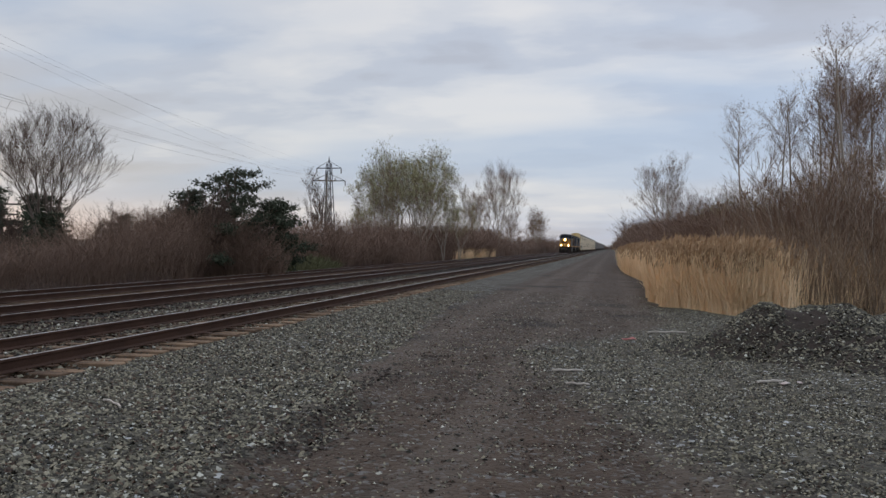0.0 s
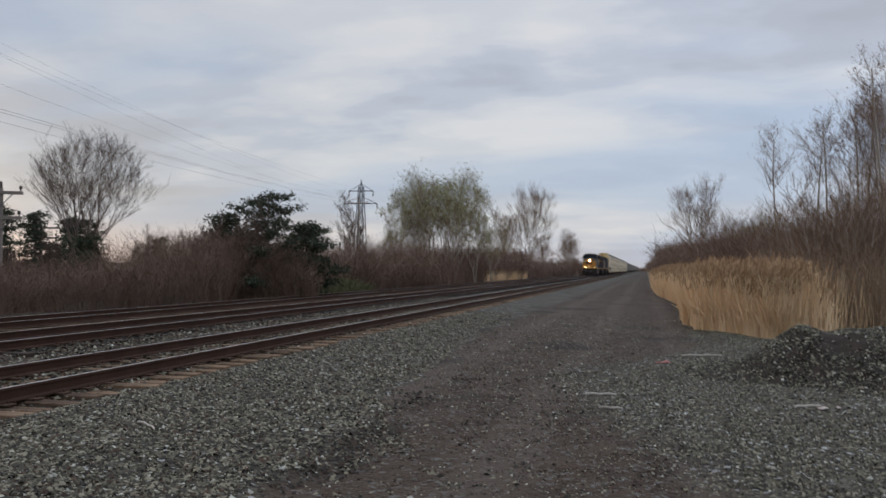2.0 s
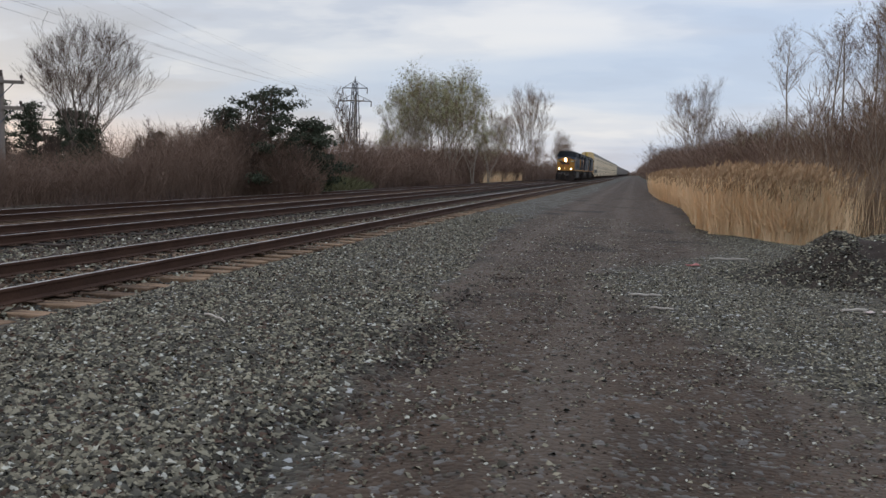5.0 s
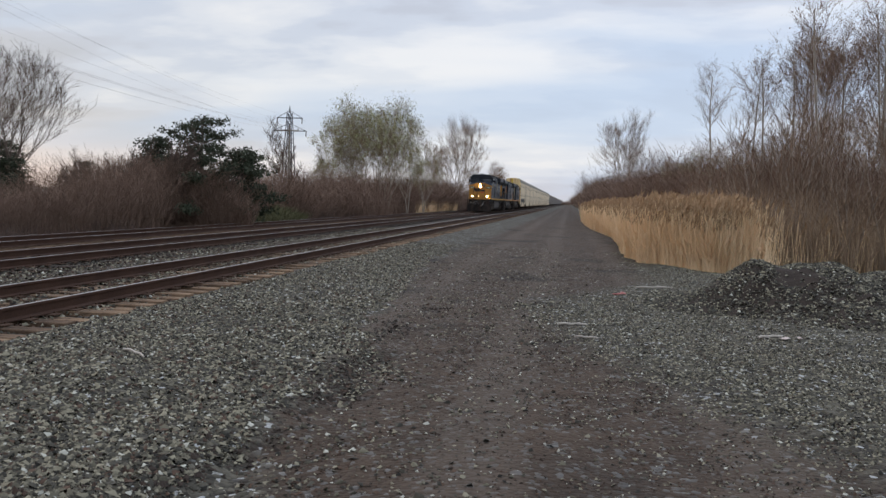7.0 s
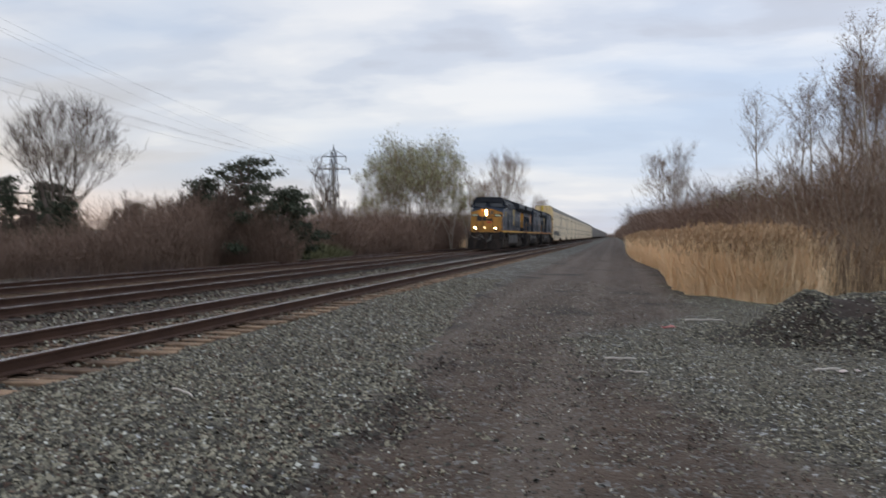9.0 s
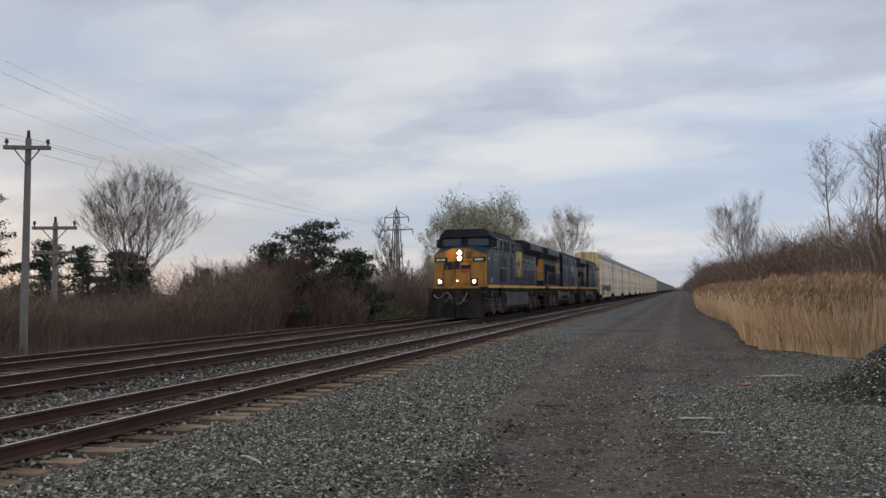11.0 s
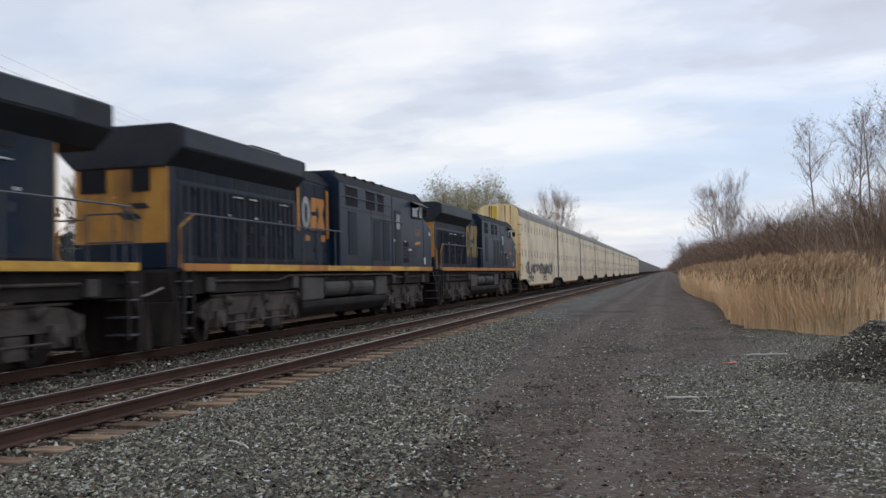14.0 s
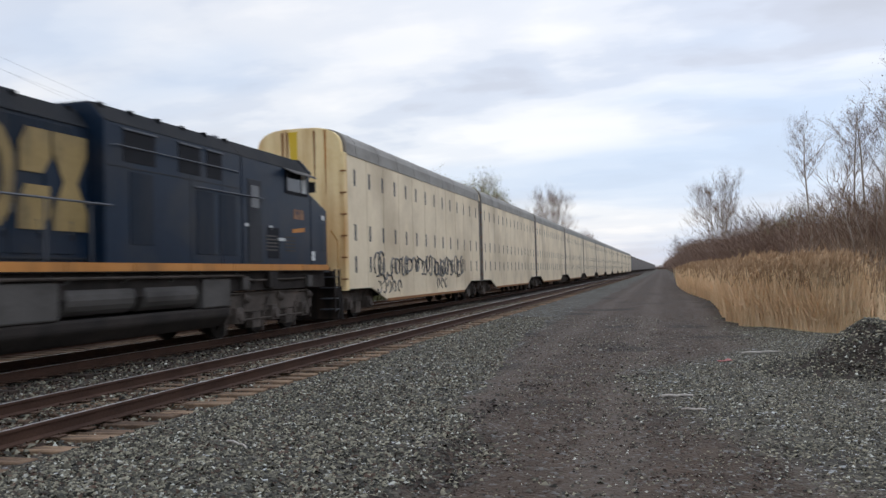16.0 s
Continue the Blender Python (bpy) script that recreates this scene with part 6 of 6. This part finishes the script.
def reeds(name, n, edge, label, high, seed, spread_mat):
    """Dry reeds: bent stalks, drooping leaves and brown plumes."""
    g = np.random.default_rng(seed)
    x, y, hs = edge(g, n)
    n = len(x)
    h = high * hs * g.uniform(0.72, 1.08, n)
    z = ground_z(x, y) - 0.03
    p0 = np.stack([x, y, z], 1)
    d = np.stack([g.normal(0.02, 0.09, n), g.normal(0, 0.09, n), np.ones(n)], 1)
    p1 = p0 + d * (0.55 * h)[:, None]
    p2 = p1 + (d + g.normal(0, 0.10, (n, 3)) * [1, 1, 0]) * (0.45 * h)[:, None]
    w = 0.007 * (0.8 + 0.018 * y)
    rows = [np.c_[p0, p1, w, w], np.c_[p1, p2, w, w * 0.5]]
    q = p0 + (p1 - p0) * g.uniform(0.3, 1.0, n)[:, None]
    rows.append(np.c_[q, q + np.stack([g.normal(0, 0.16, n), g.normal(0, 0.16, n), g.uniform(0.1, 0.5, n)], 1), w * 1.3, w * 0.2])
    t = thing(name, label, "reeds", kind="stuff")
    o = new("stalks", sticks_mesh("stalks", np.concatenate(rows), ["reed"], 2))
    o.parent = t
    m = g.uniform(0, 1, n) < 0.40
    b = p2[m]
    tipd = np.stack([g.normal(0.05, 0.06, m.sum()), g.normal(0, 0.05, m.sum()), g.uniform(0.16, 0.28, m.sum())], 1)
    o = new("plumes", sticks_mesh("plumes", np.r_[np.c_[b - tipd * 0.2, b + tipd * 0.4, w[m] * 1.0, w[m] * 3.0], np.c_[b + tipd * 0.4, b + tipd, w[m] * 3.0, w[m] * 0.4]], ["plume"], 2))
    o.parent = t
    tagged(o, "brown feathery plumes")
    return t


EDGE_Y, EDGE_X = [24.3, 25.6, 27.5, 30, 38, 46, 54, 60, 70, 90], [3.6, 2.3, 1.65, 1.6, 1.9, 2.0, 1.6, 1.3, 1.1, 1.0]


def reed_front(g, n):
    y = 24.3 + 66 * g.uniform(0, 1, n) ** 1.9
    near = np.interp(y, EDGE_Y, EDGE_X) + 0.15 * np.sin(3 * y)
    far = np.interp(y, [24.3, 26, 28, 32, 45, 90], [4.0, 4.3, 4.6, 4.8, 4.8, 4.3])
    x = near + (far - near) * g.uniform(0, 1, n) ** 1.6
    x = x + np.abs(g.normal(0, 0.55, n)) * smooth(0.3, 1.0, (x - near) / (far - near))
    stray = g.uniform(0, 1, n) < 0.06 * smooth(34, 26, y)
    x = np.where(stray, x + g.exponential(2.2, n), x)
    y = np.where(stray & (x > 5), y + 1.2, y)
    return x, y, np.where(stray, 0.78, 1.0) * (1.0 - 0.18 * smooth(1.2, 0.0, x - near)) * (1 + 0.05 * np.sin(1.1 * x + 0.5 * y) * np.sin(1.3 * y - x))


reeds("reed_bed", 36000, reed_front, "dense bed of dry straw-coloured reeds", 1.95, 15, "reed")


def reed_far(g, n):
    y = g.uniform(112, 150, n)
    return g.uniform(-21.5, -19.6, n) + 0, y, np.ones(n) * 0.8


reeds("far_reed_bed", 2500, reed_far, "patch of dry reeds beyond the tracks", 2.0, 16, "reed")


# ---- poles, wires and the lattice tower ----
def pole(label, at, high, arms, tilt=0.0):
    t = thing("utility_pole", label, "utility pole", "wooden poles", at=at)
    t.rotation_euler = (0, radians(tilt), radians(20))
    part("post", rod(B(), (0, 0, -0.4), (0, 0, high), 0.15, 0.10, 12), "pole", t, "weathered round wooden post")
    for z, half in arms:
        a = part("crossarm", box(B(), -half, half, -0.16, -0.04, z - 0.07, z + 0.07), "pole", t, "wooden crossarm", bevel=0.01)
        for x in (-half + 0.10, half - 0.10):
            bm = rod(B(), (x, -0.1, z + 0.07), (x, -0.1, z + 0.16), 0.03, 0.03, 8)
            rod(bm, (x, -0.1, z + 0.16), (x, -0.1, z + 0.30), 0.075, 0.05, 10)
            part("insulator", bm, "porcelain", a, "brown insulator")
        for s in (-1, 1):
            part("brace", rod(B(), (s * half * 0.55, -0.1, z - 0.06), (0, -0.1, z - 0.62), 0.022, 0.022, 5), "steel", a)
    bm = rod(B(), (0, 0, high), (0, 0, high + 0.28), 0.07, 0.05, 10)
    part("top_insulator", bm, "porcelain", t)
    return t


pole("tall weathered wooden pole with one crossarm", (-22.6, 25.2, -0.8), 7.84, [(7.5, 0.80)], 0.6)
pole("wooden pole with two crossarms", (-26.6, 31.6, -0.8), 5.43, [(5.22, 0.94), (4.15, 0.90)])
pole("slim wooden pole before the lattice tower", (-33.7, 100.0, -1.0), 10.6, [(10.1, 1.1)])
pole("distant wooden pole with two crossarms", (-46.8, 60.0, -1.1), 5.6, [(5.3, 1.5), (4.5, 1.3)])


def wire(a, b, sag, label):
    pts = []
    for i in range(25):
        u = i / 24
        p = Vector(a).lerp(Vector(b), u)
        p.z -= sag * 4 * u * (1 - u)
        pts.append(tuple(p))
    bm = tube(B(), pts, 0.006, 4)
    o = new("overhead_wire", mesh_from("overhead_wire", bm, "wire"))
    tagged(o, label, "wire", "overhead wires")


for x, z in ((-0.9, 8.55), (0.0, 8.95), (0.9, 8.55)):
    wire((-22.6 + 0.74 * x, 25.2, 0.45 + 0.74 * z), (-52 + x * 2, 168, 14.5 + (z - 8.5)), 1.0, "thin wire between the poles and the tower")
    wire((-22.6 + 0.74 * x, 25.2, 0.45 + 0.74 * z), (-19 + x, -30, z - 1.0), 0.7, "thin wire between the wooden poles")
for k, (x, z) in enumerate(((-33, 14.6), (-35.5, 16.2), (-38, 14.0), (-40.5, 17.0))):
    wire((x, 20, z), (-60 + 2.4 * k, 168, 15.0 + 1.2 * (k % 2)), 1.6, "high thin power line wire")


def tower():
    t = thing("lattice_tower", "distant grey steel lattice power tower", "pylon", at=(-57.0, 170, -1))
    leg = lambda z, s: s * (1.35 - 0.95 * min(z / 13.5, 1))
    for sx in (-1, 1):
        for sy in (-1, 1):
            part("leg", rod(B(), (leg(0, sx), leg(0, sy), 0), (leg(19, sx), leg(19, sy), 19.0), 0.12, 0.09, 5), "steel", t)
    zs = [0, 3, 6, 8.5, 11, 13, 15, 17, 19]
    for a, b in zip(zs, zs[1:]):
        for s in (-1, 1):
            part("lattice_brace", rod(B(), (leg(a, -1), leg(a, s), a), (leg(b, 1), leg(b, s), b), 0.06, 0.06, 4), "steel", t)
            part("lattice_brace", rod(B(), (leg(a, 1), leg(a, s), a), (leg(b, -1), leg(b, s), b), 0.06, 0.06, 4), "steel", t)
    for z, half in ((15.4, 3.5), (18.0, 2.6)):
        a = part("tower_arm", rod(B(), (-half, 0, z), (half, 0, z), 0.10, 0.10, 5), "steel", t)
        for s in (-1, 1):
            rod_b = rod(B(), (s * half, 0, z), (s * half, 0, z - 1.1), 0.10, 0.10, 6)
            part("insulator_string", rod_b, "porcelain", a)
            part("arm_tie", rod(B(), (s * half, 0, z), (0, 0, z + 1.5), 0.05, 0.05, 4), "steel", a)
    part("peak", rod(B(), (0, 0, 19), (0, 0, 20.4), 0.25, 0.04, 5), "steel", t)


tower()


# ---- litter on the ground ----
def scrap(name, label, category, pts, r, mat, seg=5):
    o = new(name, mesh_from(name, tube(B(), pts, r, seg), mat))
    tagged(o, label, category)


def gz(x, y):
    return float(ground_z(x, y))


def lying(x, y, length, turn, bend=0.05):
    a = radians(turn)
    return [(x + (i / 4 - 0.5) * length * math.cos(a) - bend * math.sin(math.pi * i / 4) * math.sin(a), y + (i / 4 - 0.5) * length * math.sin(a), gz(x, y) + 0.02 + 0.012 * (i % 2)) for i in range(5)]


scrap("stick", "bleached stick lying on the gravel", "stick", lying(-0.28, 12.05, 0.42, 8), 0.016, "wood")
scrap("stick", "bleached stick lying on the gravel", "stick", lying(-0.1, 10.9, 0.3, -5), 0.012, "wood")
scrap("stick", "thin pale stick lying on the ballast", "stick", lying(-4.6, 7.7, 0.5, -40), 0.012, "wood")
scrap("stick", "bent pale stick beside the heap", "stick", lying(1.42, 18.0, 0.8, 18, 0.12), 0.018, "wood")
scrap("stick", "pale branch lying at the heap's foot", "stick", lying(2.35, 11.75, 0.40, 30, 0.1), 0.016, "wood")


def crumpled(at, size, mat, label, turn):
    """A crumpled scrap of thin plastic film."""
    bm = B()
    bmesh.ops.create_grid(bm, x_segments=7, y_segments=5, size=size)
    for v in bm.verts:
        v.co.y *= 0.6
        v.co.z = 0.03 + 0.3 * size * math.sin(3.1 * v.co.x / size) * math.cos(2.4 * v.co.y / size)
    bmesh.ops.solidify(bm, geom=bm.faces[:], thickness=0.006)
    o = new("plastic_scrap", mesh_from("plastic_scrap", bm, mat))
    o.location = (*at, gz(*at))
    o.rotation_euler = (0, 0, radians(turn))
    tagged(o, label, "litter")


crumpled((0.64, 16.7), 0.13, "litter", "crumpled faded red plastic scrap", 10)
crumpled((2.5, 11.6), 0.065, "litter_pale", "crumpled pale pink plastic scrap", 40)
crumpled((2.72, 11.72), 0.04, "litter_pale", "small torn pale plastic scrap", 100)

motions()
